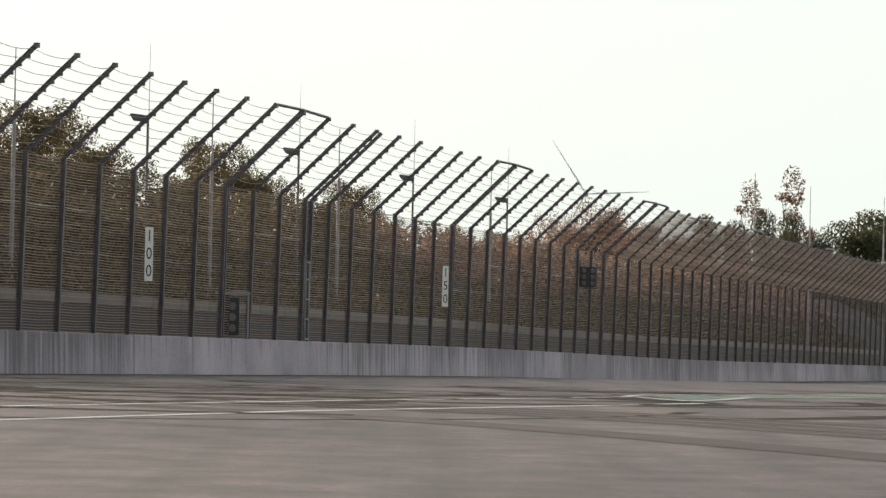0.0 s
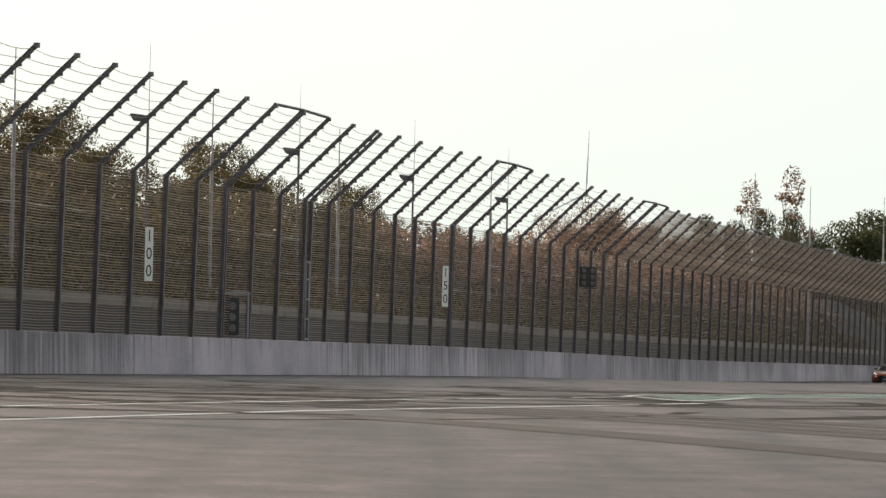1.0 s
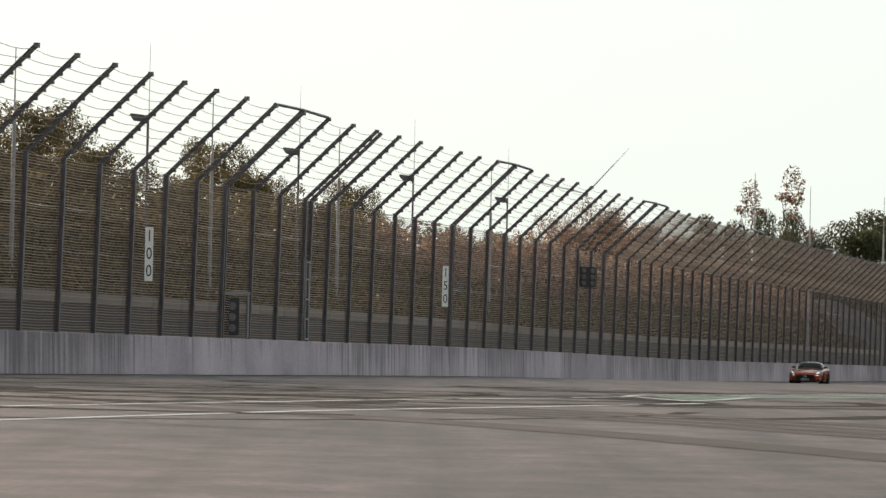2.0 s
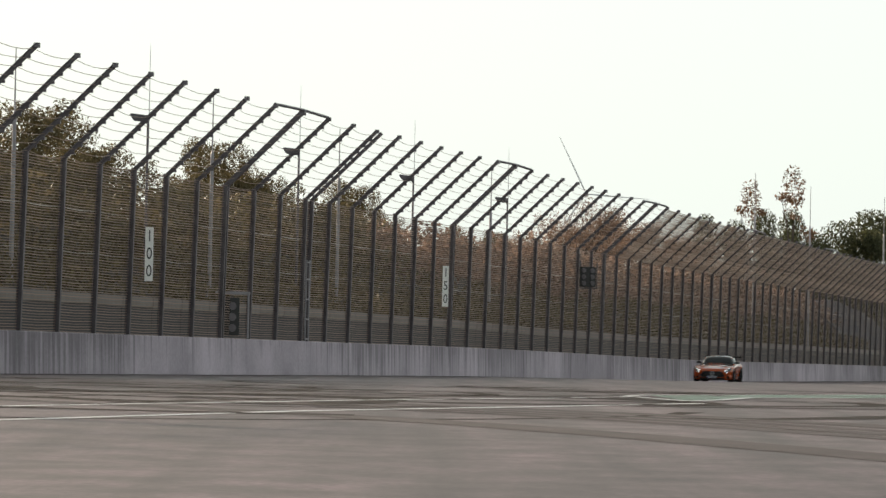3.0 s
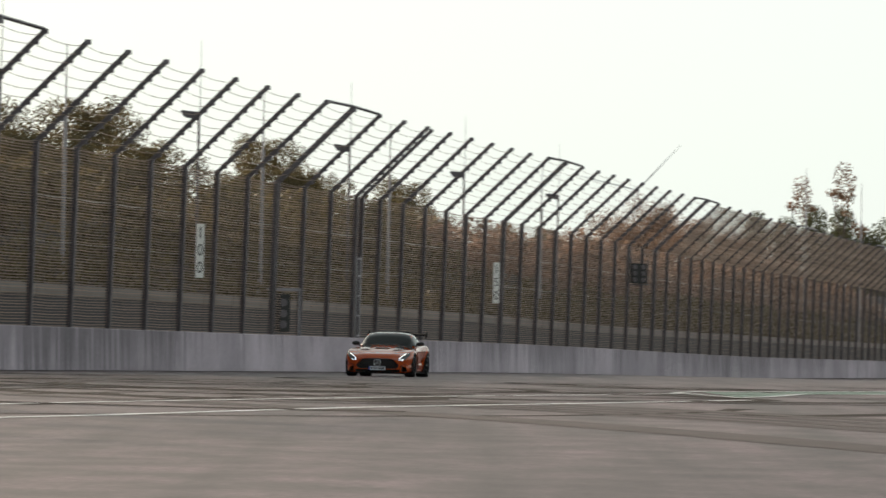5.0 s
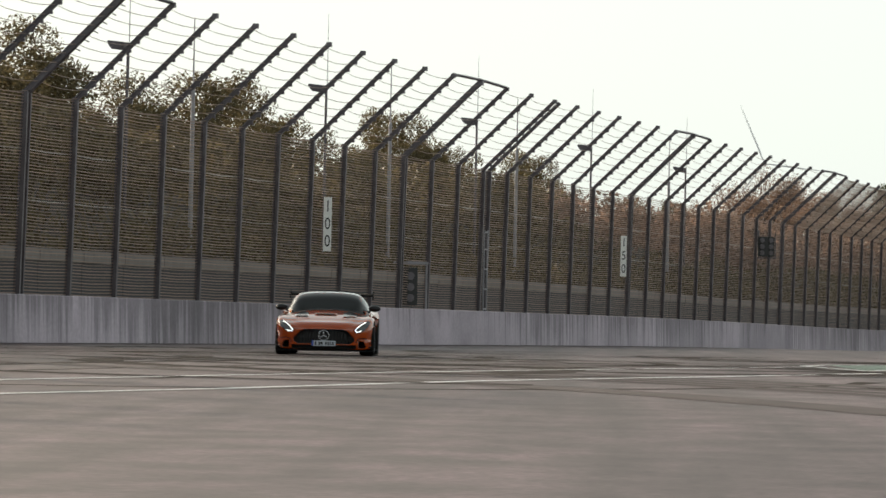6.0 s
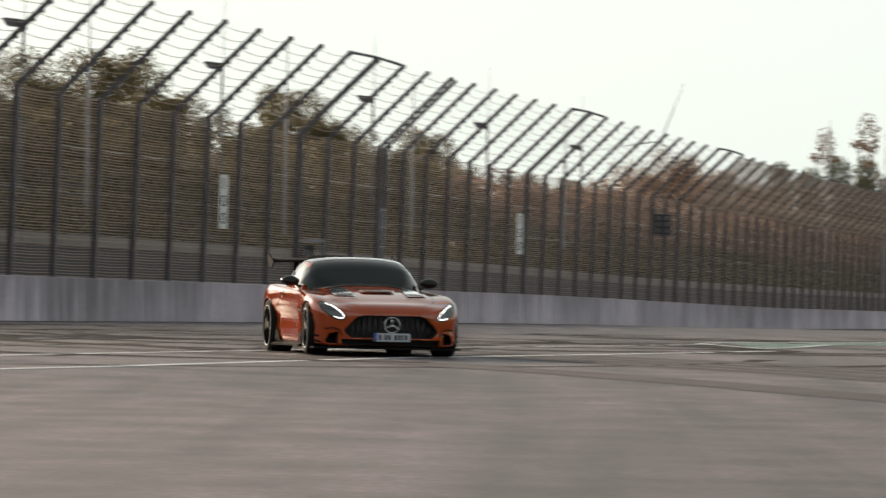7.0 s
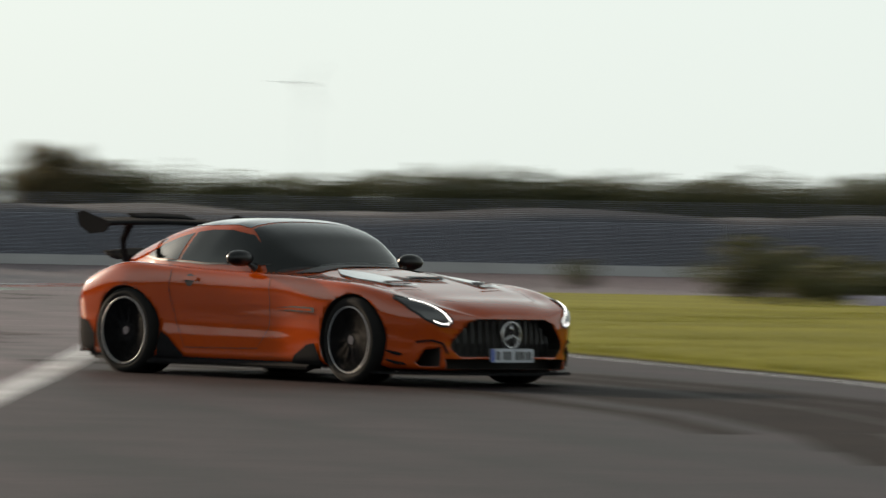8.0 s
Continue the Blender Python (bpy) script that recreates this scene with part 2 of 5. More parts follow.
def lateral(v, s):
    """Plan point v metres from the camera across the track and s metres along it."""
    c, k = math.cos(radians(LANE_TURN)), math.sin(radians(LANE_TURN))
    return c * v + k * s, c * s - k * v


def build_infield_road():
    bm = bmesh.new()
    vs, ss = [-1.96, 0, 2, 4, 6, 8, 10, 13, 17, 22, 30, 40, 55], [-30 + 4 * i for i in range(42)]
    grid = []
    for s in ss:
        row = []
        for v in vs:
            x, y = lateral(v, s)
            row.append(bm.verts.new((x, y, ground_z(x, y) + 0.003)))
        grid.append(row)
    for r0, r1 in zip(grid, grid[1:]):
        for k in range(len(vs) - 1):
            bm.faces.new((r0[k], r0[k + 1], r1[k + 1], r1[k]))
    bmesh.ops.recalc_face_normals(bm, faces=bm.faces)
    tagged(part("road_infield", bm, ASPHALT_DARK, smooth=True), "darker asphalt of the infield lane", "asphalt", kind="structure")


build_infield_road()


# the two outer lines run off towards the wall, the third edges the infield lane
for pts, w in (
    ([(-9.6, 37.0), (-6.2, 45.4), (-4.3, 49.9), (-1.66, 57.5), (1.3, 64.6), (2.9, 69.5), (4.2, 74.5)], 0.21),
    ([(-9.8, 44.5), (-6.96, 52.0), (-4.7, 58.0), (-2.3, 64.4), (-0.2, 71.4), (1.9, 79.3), (3.6, 86.6)], 0.18),
    ([lateral(-2.02, -4), lateral(-2.02, 90)], 0.17),
):
    full = []
    for a, b in zip(pts, pts[1:]):
        full += sampled(a, b, 2.0)[:-1]
    tagged(strip("lane_line", full + [pts[-1]], w, PAINT_WHITE, uneven=0.12), "worn white painted line on the asphalt", "road marking", "white lane lines", "structure")
GREEN = [(4.2, 92.5), (10.8, 112), (21, 142), (19.5, 130), (9.7, 99.5), (6.2, 91.4), (5.1, 83.2), (4.25, 78.5)]


def build_green():
    bm = bmesh.new()
    left, right = GREEN[:3], GREEN[:3:-1] + [GREEN[3]]
    n = 24

    def along(pts, u):
        u *= len(pts) - 1
        i = min(int(u), len(pts) - 2)
        return Vector((*pts[i], 0)).lerp(Vector((*pts[i + 1], 0)), u - i)
    rows = []
    for i in range(n + 1):
        rows.append([bm.verts.new((q.x, q.y, ground_z(q.x, q.y) + 0.006)) for q in (along(left, i / n), along(left, i / n).lerp(along(right, i / n), 0.5), along(right, i / n))])
    for r0, r1 in zip(rows, rows[1:]):
        for k in range(2):
            bm.faces.new((r0[k], r0[k + 1], r1[k + 1], r1[k]))
    bmesh.ops.recalc_face_normals(bm, faces=bm.faces)
    tagged(part("painted_area", bm, PAINT_GREEN), "green painted run-off area on the asphalt", "road marking", kind="structure")
    for pts in ([(3.5, 87.8), (4.25, 78.5)], [(4.25, 78.5), (5.1, 83.2), (6.2, 91.4), (9.7, 99.5), (19.5, 130)], [(3.5, 87.8), (4.2, 92.5), (10.8, 112), (21, 142)]):
        full = []
        for a, b in zip(pts, pts[1:]):
            full += sampled(a, b, 2.0)[:-1]
        tagged(strip("lane_line", full + [pts[-1]], 0.16, PAINT_WHITE, 0.011, uneven=0.1), "white painted edge of the green area", "road marking", "white lane lines", "structure")


build_green()


def build_skids():
    rng = random.Random(5)
    for i in range(60):
        s, v = rng.uniform(60, 112), rng.uniform(-29, -14)
        r, a0, a1 = rng.uniform(4, 16), rng.uniform(0, 6.3), rng.uniform(0.8, 2.2)
        c = lateral(v, s)
        pts = [(c[0] + r * math.cos(a0 + a1 * k / 14) * 0.8, c[1] + r * math.sin(a0 + a1 * k / 14)) for k in range(15)]
        if min((Vector((*p, 0)).dot(ACROSS)) for p in pts) > -35.0:
            tagged(strip("skid_mark", pts, rng.uniform(0.25, 0.8), RUBBER_MARK, 0.003 + 0.0001 * i, uneven=0.3), "dark curved tyre skid mark on the asphalt", "skid mark", "skid marks", "structure")
    for i in range(8):
        v, s = rng.uniform(-30, -15.5), rng.uniform(30, 70)
        bend = rng.uniform(0.0, 0.004)
        pts = [lateral(v + bend * k * k * 4, s + k * 3.0) for k in range(16)]
        tagged(strip("skid_mark", pts, rng.uniform(0.16, 0.26), RUBBER_MARK, 0.003 + 0.0001 * i, uneven=0.25), "dark straight tyre mark on the asphalt", "skid mark", "skid marks", "structure")

    # the marks that earlier cars left as they turned in towards the infield
    line = [(-4.5, 69.5), (-2.0, 66.2), (0.7, 63.1), (3.1, 59.6), (5.2, 55.6), (7.0, 51.0), (8.6, 46.0), (9.9, 41.0), (10.7, 36.0), (10.9, 31.0), (10.5, 25.0)]
    for i in range(9):
        off = rng.uniform(-6.5, 0.9) if i else 0.0
        first, last = rng.randint(0, 4), rng.randint(7, 11)
        pts = []
        for a, b in zip(line[first:last], line[first + 1:last]):
            pts += [(x + off * 0.75 , y + off * 0.65) for x, y in sampled(a, b, 1.2)[:-1]]
        pts = [p for p in pts if p[0] < 0.2131 * p[1] - 2.9]  # they end at the infield lane
        tagged(strip("skid_mark", pts, rng.uniform(0.35, 0.6) if i % 3 else 1.0, RUBBER_FAINT, 0.0042 + 0.0001 * i, uneven=0.06), "faint curved tyre mark turning towards the infield", "skid mark", "skid marks", "structure")

    # darker rubber on the infield lane, round the bend beside the grass
    bend = [(8.0, 42.0), (9.5, 39.9), (10.5, 38.0), (10.9, 35.0), (10.86, 31.0), (10.3, 27.0), (9.0, 22.0)]
    for i in range(14):
        off = rng.uniform(-0.4, 5.6)
        pts = []
        for a, b in zip(bend, bend[1:]):
            pts += [(x - off * 0.75, y - off * 0.8) for x, y in sampled(a, b, 0.8)[:-1]]
        tagged(strip("skid_mark", pts[rng.randint(0, 4):len(pts) - rng.randint(0, 6)], rng.uniform(0.12, 0.4), RUBBER_MARK, 0.0045 + 0.0001 * i, uneven=0.1), "dark tyre mark round the infield bend", "skid mark", "skid marks", "structure")


build_skids()

# ---- the oval's wall and debris fence ----
# x against the wall's run, y towards the track, z up
WALL_FRAME = Matrix((-ALONG, ACROSS, Vector((0, 0, 1)))).transposed().to_4x4()
WALL_V, WALL_H = -36.15, 1.2  # metres from the camera line, height
S_END = 395.0
POST_STEP, POST_FROM, POST_COUNT = 3.843, 114.872, 73  # post 0 and the count ahead of it


def wall_point(s, v=0.0, z=0.0):
    p = ACROSS * (WALL_V + v) + ALONG * s
    return Vector((p.x, p.y, ground_z(p.x, p.y) + z))


def build_wall():
    """Concrete panels of two fence bays each with open joints between them."""
    root = new("wall_oval")
    tagged(root, "low grey concrete wall with dark run-down streaks along the track", "wall", kind="structure")
    s = 156.2 - 33 * 7.686
    while s < S_END:
        e = min(s + 7.686, S_END)
        bm = bmesh.new()
        steps = 4
        prof = ((0.0, -0.05), (0.0, 0.06), (-0.03, WALL_H - 0.03), (-0.06, WALL_H), (-0.36, WALL_H), (-0.42, -0.05))
        rings = [[bm.verts.new(wall_point(s + 0.012 + (e - s - 0.024) * i / steps, v, z)) for v, z in prof] for i in range(steps + 1)]
        for a, b in zip(rings, rings[1:]):
            for k in range(len(prof)):
                bm.faces.new((a[k], a[(k + 1) % len(prof)], b[(k + 1) % len(prof)], b[k]))
        bm.faces.new(rings[0][::-1])
        bm.faces.new(rings[-1])
        bmesh.ops.recalc_face_normals(bm, faces=bm.faces)
        part("wall_panel", bm, CONCRETE, root)
        s = e
    # a flat dark strip, 0.35 m wide, along the wall's foot
    bm = bmesh.new()
    a = [bm.verts.new(wall_point(-98 + (S_END + 98) * i / 80, v, 0.008)) for i in range(81) for v in (0.0, 0.35)]
    for i in range(80):
        bm.faces.new((a[2 * i], a[2 * i + 1], a[2 * i + 3], a[2 * i + 2]))
    tagged(part("gutter", bm, RUBBER_MARK), "dark strip along the wall's foot", "gutter", kind="structure")


build_wall()

KINK_Z, KINK_V, TIP_Z, TIP_V = 6.16, -0.09, 8.57, 2.40
BRACED = range(-32, POST_COUNT, 10)  # every tenth post is braced
NET_FROM = 29  # from this post on a net covers the arms
FOOT_V = -0.2


def fence_profile(u):
    """Across and up along the fence, u from 0 at the wall's top over 1 at the kink to 2 at the arm's tip."""
    if u <= 1:
        return FOOT_V + (KINK_V - FOOT_V) * u, WALL_H + (KINK_Z - WALL_H) * u
    return KINK_V + (TIP_V - KINK_V) * (u - 1), KINK_Z + (TIP_Z - KINK_Z) * (u - 1)


def beam(bm, a, b, along, w, d):
    """A flanged beam from a to b: two flanges and a web."""
    a, b = Vector(a), Vector(b)
    z = (b - a).normalized()
    x = along.normalized()
    y = z.cross(x).normalized()
    m = Matrix((x, y, z)).transposed().to_4x4()
    m.translation = a
    L = (b - a).length
    box(bm, (-w / 2, d / 2 - 0.02, 0), (w / 2, d / 2, L), m)
    box(bm, (-w / 2, -d / 2, 0), (w / 2, -d / 2 + 0.02, L), m)
    box(bm, (-0.012, -d / 2 + 0.02, 0), (0.012, d / 2 - 0.02, L), m)


def fence_post_mesh():
    """Upright, arm and cable clamps, standing on the wall at the origin; x along the wall, y across."""
    X = Vector((1, 0, 0))
    up = bmesh.new()
    beam(up, (0, FOOT_V, WALL_H - 0.4), (0, KINK_V, KINK_Z + 0.06), X, 0.125, 0.16)
    arm = bmesh.new()
    beam(arm, (0, KINK_V, KINK_Z), (0, TIP_V, TIP_Z), X, 0.10, 0.12)
    box(arm, (-0.07, TIP_V - 0.05, TIP_Z - 0.06), (0.07, TIP_V + 0.09, TIP_Z + 0.07))
    for i in range(1, 11):
        v, z = fence_profile(1 + i / 11)
        box(arm, (-0.035, v - 0.02, z - 0.11), (0.035, v + 0.08, z - 0.03))
    return mesh_of("upright", up, STEEL), mesh_of("arm", arm, STEEL)


def build_fence():
    upright, arm = fence_post_mesh()
    for i in range(-36, POST_COUNT):
        if i in BRACED:
            continue
        post = new("fence_post")
        post.matrix_world = Matrix.Translation(wall_point(POST_FROM + POST_STEP * i)) @ WALL_FRAME
        tagged(post, "dark steel debris fence post with inward-leaning arm on the wall", "fence post", "debris fence posts")
        for name, me in (("upright", upright), ("arm", arm)):
            new(name, me).parent = post
    # cables, hanging a little between the posts, more so on the arms
    rng = random.Random(3)

    def string(bm, lv, r, sag, first, last, shift=0.0):
        v, z = fence_profile(lv)
        pts = []
        for i in range(first, last):
            slack = rng.uniform(0.6, 1.35)
            for k in range(4 if lv > 1 else 2):
                u = k / (4 if lv > 1 else 2)
                pts.append(wall_point(POST_FROM + POST_STEP * (i + u), v - 0.04, z - shift - sag * slack * 4 * u * (1 - u)))
        tube(bm, pts, r, 3, False)

    bm = bmesh.new()
    for k in range(63):
        string(bm, 0.006 + 0.986 * k / 62, 0.0145, 0.02, -36, POST_COUNT - 1)
    tagged(part("fence_cables", bm, CABLE), "rows of thin steel cables strung along the debris fence", "fence cables", "", "stuff")
    for k in range(11):
        bm = bmesh.new()
        string(bm, 1.04 + 0.95 * k / 10, 0.0105, 0.085, -36, POST_COUNT - 1, 0.06)
        tagged(part("arm_cable", bm, CABLE), "thin steel cable hanging between the fence arms", "cable", "arm cables")
    bm = bmesh.new()
    for k in range(52):
        string(bm, 1.01 + 0.98 * k / 51, 0.024, 0.03, NET_FROM, POST_COUNT - 1, 0.03)
    tagged(part("fence_net", bm, NET), "fine brownish wire net over the leaning fence arms", "net", "", "stuff")
    for u in (0.47, 0.72):
        bm = bmesh.new()
        string(bm, u, 0.013, 0.03, -36, POST_COUNT - 1)
        tagged(part("tension_cable", bm, TENSION), "thick pale steel tension cable along the debris fence", "cable", "tension cables")


build_fence()


# ---- behind the fence ----
def build_back():
    """Second barrier behind the fence, and the scrubby bank that rises behind it."""
    root = tagged(new("rear_barrier"), "dark panel barrier with a pale top rail behind the fence", "barrier", kind="structure")
    s = -97.0
    panel, rail = None, None
    while s < 420:
        m = Matrix.Translation(wall_point(s, -5.0)) @ WALL_FRAME
        if panel is None:
            bm = bmesh.new()
            box(bm, (0.02, -0.12, -0.3), (3.98, 0.0, 2.23))
            for k in range(2):
                box(bm, (0.02, 0.0, 0.5 + 0.75 * k), (3.98, 0.05, 0.56 + 0.75 * k))
            panel = mesh_of("panel", bm, DARK_PANEL)
            rail = mesh_of("top_rail", bevelled((0, -0.16, 2.23), (4.0, 0.06, 2.60), 0.03), LIGHT_GREY)
        for name, me in (("panel", panel), ("top_rail", rail)):
            ob = new(name, me)
            ob.parent, ob.matrix_basis = root, m
        s += 4.0
    bm = bmesh.new()
    rows = []
    for i in range(140):
        s = -110 + i * 4.4
        row = []
        for k in range(12):
            v = -5.3 - k * 2.6
            h = 2.2 + 3.4 * smoothstep(0, 3.6, k) + (noise.noise((s * 0.05, k * 0.3, 0)) * 0.9 + noise.noise((s * 0.3, k, 4)) * 0.4) * min(k, 3) / 3
            row.append(bm.verts.new(wall_point(s, v, h)))
        rows.append(row)
    for r0, r1 in zip(rows, rows[1:]):
        for k in range(11):
            bm.faces.new((r0[k], r0[k + 1], r1[k + 1], r1[k]))
    bmesh.ops.recalc_face_normals(bm, faces=bm.faces)
    tagged(part("ground_bank", bm, EARTH, smooth=True), "dark scrub-covered earth bank behind the fence", "bank", kind="structure")


build_back()


# ---- far end of the oval: the wall and fence bend away and cross in the distance ----
FAR_PATH = [(41.64, 394.5), (47.6, 424), (55.5, 472), (62, 520), (72, 543), (92, 545), (150, 512), (230, 465), (330, 400)]
FAR_RISE = [0.0, 0.3, 0.8, 1.2, 1.4, 1.5, 1.5, 1.5, 1.5]


def far_points(step):
    """Points along the far wall: plan place with height of the wall's foot, and the way across to the infield."""
    pts = [Vector((*p, z - 0.25)) for p, z in zip(FAR_PATH, FAR_RISE)]
    fine = []
    for k in range(len(pts) - 1):
        p0, p1, p2, p3 = (pts[min(max(k + j, 0), len(pts) - 1)] for j in (-1, 0, 1, 2))
        n = max(2, int((p2 - p1).length / step))
        for i in range(n):
            t = i / n
            fine.append(0.5 * ((2 * p1) + (p2 - p0) * t + (2 * p0 - 5 * p1 + 4 * p2 - p3) * t * t + (3 * p1 - p0 - 3 * p2 + p3) * t**3))
    out = []
    for i, p in enumerate(fine):
        d = fine[min(i + 1, len(fine) - 1)] - fine[max(i - 1, 0)]
        d.z = 0
        d.normalize()
        out.append((p, d, Vector((d.y, -d.x, 0))))
    return out


FAR_WALL = mat("far_wall_paint", (0.37, 0.37, 0.375), rough=0.8, grain=0.08, scale=2, stain=0.2, stain_scale=0.08)
# cable steel recoloured bluish grey: the far bend's shade is put into the colour
SHADED_CABLE = mat("shaded_cable_steel", (0.23, 0.24, 0.285), rough=0.6, metal=0.2, island=0.2)
FAR_BANK = mat("far_bank", (0.036, 0.038, 0.049), rough=0.95, grain=0.3, scale=0.8, stain=0.3, stain_scale=0.05)


def build_far():
    pts = far_points(4.0)
    bm = bmesh.new()
    rings = [[bm.verts.new(p + a * v + Vector((0, 0, z))) for v, z in ((0, -2.5), (0, 1.2), (-0.4, 1.2), (-0.4, -2.5))] for p, d, a in pts]
    for r0, r1 in zip(rings, rings[1:]):
        for k in range(4):
            bm.faces.new((r0[k], r0[(k + 1) % 4], r1[(k + 1) % 4], r1[k]))
    bmesh.ops.recalc_face_normals(bm, faces=bm.faces)
    tagged(part("wall_far", bm, FAR_WALL), "pale concrete wall along the far bend of the track", "wall", kind="structure")
    upright, arm = fence_post_mesh()
    for p, d, a in pts:
        post = new("fence_post")
        post.matrix_world = Matrix.Translation(p) @ Matrix((-d, a, Vector((0, 0, 1)))).transposed().to_4x4()
        tagged(post, "dark steel debris fence post on the far bend", "fence post", "debris fence posts")
        for name, me in (("upright", upright), ("arm", arm)):
            new(name, me).parent = post
    bm = bmesh.new()
    for lv in [0.01 + 0.98 * k / 30 for k in range(31)] + [1 + i / 11 for i in range(12)]:
        v, z = fence_profile(min(lv, 2.0))
        tube(bm, [p + a * (v + 0.09) + Vector((0, 0, z)) for p, d, a in pts], 0.026 if lv <= 1 else 0.02, 3, False)
    tagged(part("fence_cables", bm, SHADED_CABLE), "rows of steel cables along the far debris fence, coloured as in shade", "fence cables", "", "stuff")
    bm = bmesh.new()
    rows = []
    for i, (p, d, a) in enumerate(pts):
        row = []
        for k in range(8):
            h = 0.5 + 6.6 * smoothstep(0, 3, k) + noise.noise((i * 0.21, k * 0.5, 9)) * 0.7 * min(k, 2)
            row.append(bm.verts.new(p - a * (2.5 + 3.2 * k) + Vector((0, 0, h))))
        rows.append(row)
    for r0, r1 in zip(rows, rows[1:]):
        for k in range(7):
            bm.faces.new((r0[k], r0[k + 1], r1[k + 1], r1[k]))
    bmesh.ops.recalc_face_normals(bm, faces=bm.faces)
    tagged(part("ground_bank", bm, FAR_BANK, smooth=True), "dark bank behind the far fence", "bank", kind="structure")
    # the turn's banking, from the flat up to the far wall's foot
    bm = bmesh.new()
    rows = []
    for p, d, a in pts:
        rows.append([bm.verts.new(p + a * w + Vector((0, 0, 0.0 if w == 0 else -(p.z + 0.24) * smoothstep(0, 34, w) if w < 34 else -(p.z + 0.27)))) for w in (0, 6, 14, 24, 34)])
    for r0, r1 in zip(rows, rows[1:]):
        for k in range(4):
            bm.faces.new((r0[k], r0[k + 1], r1[k + 1], r1[k]))
    bmesh.ops.recalc_face_normals(bm, faces=bm.faces)
    tagged(part("road_banking", bm, ASPHALT, smooth=True), "banked grey asphalt of the far bend", "road", kind="structure")


build_far()


# ---- an unseen plain wall, added behind the camera to darken the car's reflections ----
bm = bmesh.new()
box(bm, (-170, -62, -1), (190, -60, 17))
ADDED_WALL = mat("added_wall_dark", (0.07, 0.072, 0.08), rough=0.9, grain=0.15, scale=1, stain=0.2, stain_scale=0.1)
tagged(part("wall_south", bm, ADDED_WALL), "unseen plain dark wall added behind the camera", "wall", kind="structure")


# ---- fence fittings ----
def heavy_post(index):
    """A doubled post with a bar that ties the neighbouring arms' tips."""
    root = new("brace_post")
    root.matrix_world = Matrix.Translation(wall_point(POST_FROM + POST_STEP * index)) @ WALL_FRAME
    tagged(root, "heavy braced steel fence post with a tie bar", "fence post", "braced fence posts")
    X = Vector((1, 0, 0))
    bm = bmesh.new()
    for dx in (-0.13, 0.13):
        beam(bm, (dx, FOOT_V, WALL_H - 0.3), (dx, KINK_V, KINK_Z + 0.05), X, 0.09, 0.16)
    for k in range(12):
        box(bm, (-0.12, FOOT_V - 0.02, WALL_H + 0.3 + 0.42 * k), (0.12, FOOT_V + 0.02, WALL_H + 0.35 + 0.42 * k))
    part("brace", bm, STEEL, root)
    bm = bmesh.new()
    for dx in (-0.065, 0.065):
        beam(bm, (dx, KINK_V, KINK_Z), (dx, TIP_V, TIP_Z + 0.02), X, 0.08, 0.15)
    box(bm, (-0.11, TIP_V - 0.08, TIP_Z - 0.08), (0.11, TIP_V + 0.1, TIP_Z + 0.09))
    for i in range(2, 11):
        v, z = fence_profile(1 + i / 11)
        tube(bm, [(-0.1, v, z), (-0.5, v + 0.04, z - 0.05)], 0.016, 5)
    part("arm", bm, STEEL, root)
    bm = bmesh.new()
    tube(bm, [(-POST_STEP, TIP_V, TIP_Z + 0.06), (0, TIP_V, TIP_Z + 0.1), (POST_STEP, TIP_V, TIP_Z + 0.06)], 0.05, 6)
    part("tie_bar", bm, STEEL, root)


for i in BRACED:
    heavy_post(i)


def twin_post():
    root = new("gate_post")
    root.matrix_world = Matrix.Translation(wall_point(158.05)) @ WALL_FRAME
    tagged(root, "fence gate post with a narrow ladder frame beside it", "fence post", "braced fence posts")
    X = Vector((1, 0, 0))
    bm = bmesh.new()
    beam(bm, (0, FOOT_V, WALL_H - 0.3), (0, KINK_V, KINK_Z), X, 0.14, 0.18)
    part("upright", bm, STEEL, root)
    bm = bmesh.new()
    beam(bm, (0, KINK_V, KINK_Z), (0, TIP_V, TIP_Z), X, 0.08, 0.12)
    part("arm", bm, STEEL, root)
    bm = bmesh.new()
    for dx in (0.12, 0.62):
        box(bm, (dx - 0.025, FOOT_V + 0.1, WALL_H), (dx + 0.025, FOOT_V + 0.15, WALL_H + 2.85))
    for z in (0.06, 0.75, 1.45, 2.15, 2.75):
        box(bm, (0.12, FOOT_V + 0.11, WALL_H + z), (0.62, FOOT_V + 0.14, WALL_H + z + 0.05))
    part("ladder_frame", bm, MAST, root)


twin_post()


def text_mesh(word, size, depth):
    cu = bpy.data.curves.new("digit", "FONT")
    cu.body, cu.size, cu.extrude, cu.align_x, cu.align_y = word, size, depth, "CENTER", "CENTER"
    ob = new("digit_blank", cu)
    me = bpy.data.meshes.new_from_object(ob.evaluated_get(bpy.context.evaluated_depsgraph_get()))
    bpy.data.objects.remove(ob)
    me.materials.clear()
    me.materials.append(BLACK)
    return me


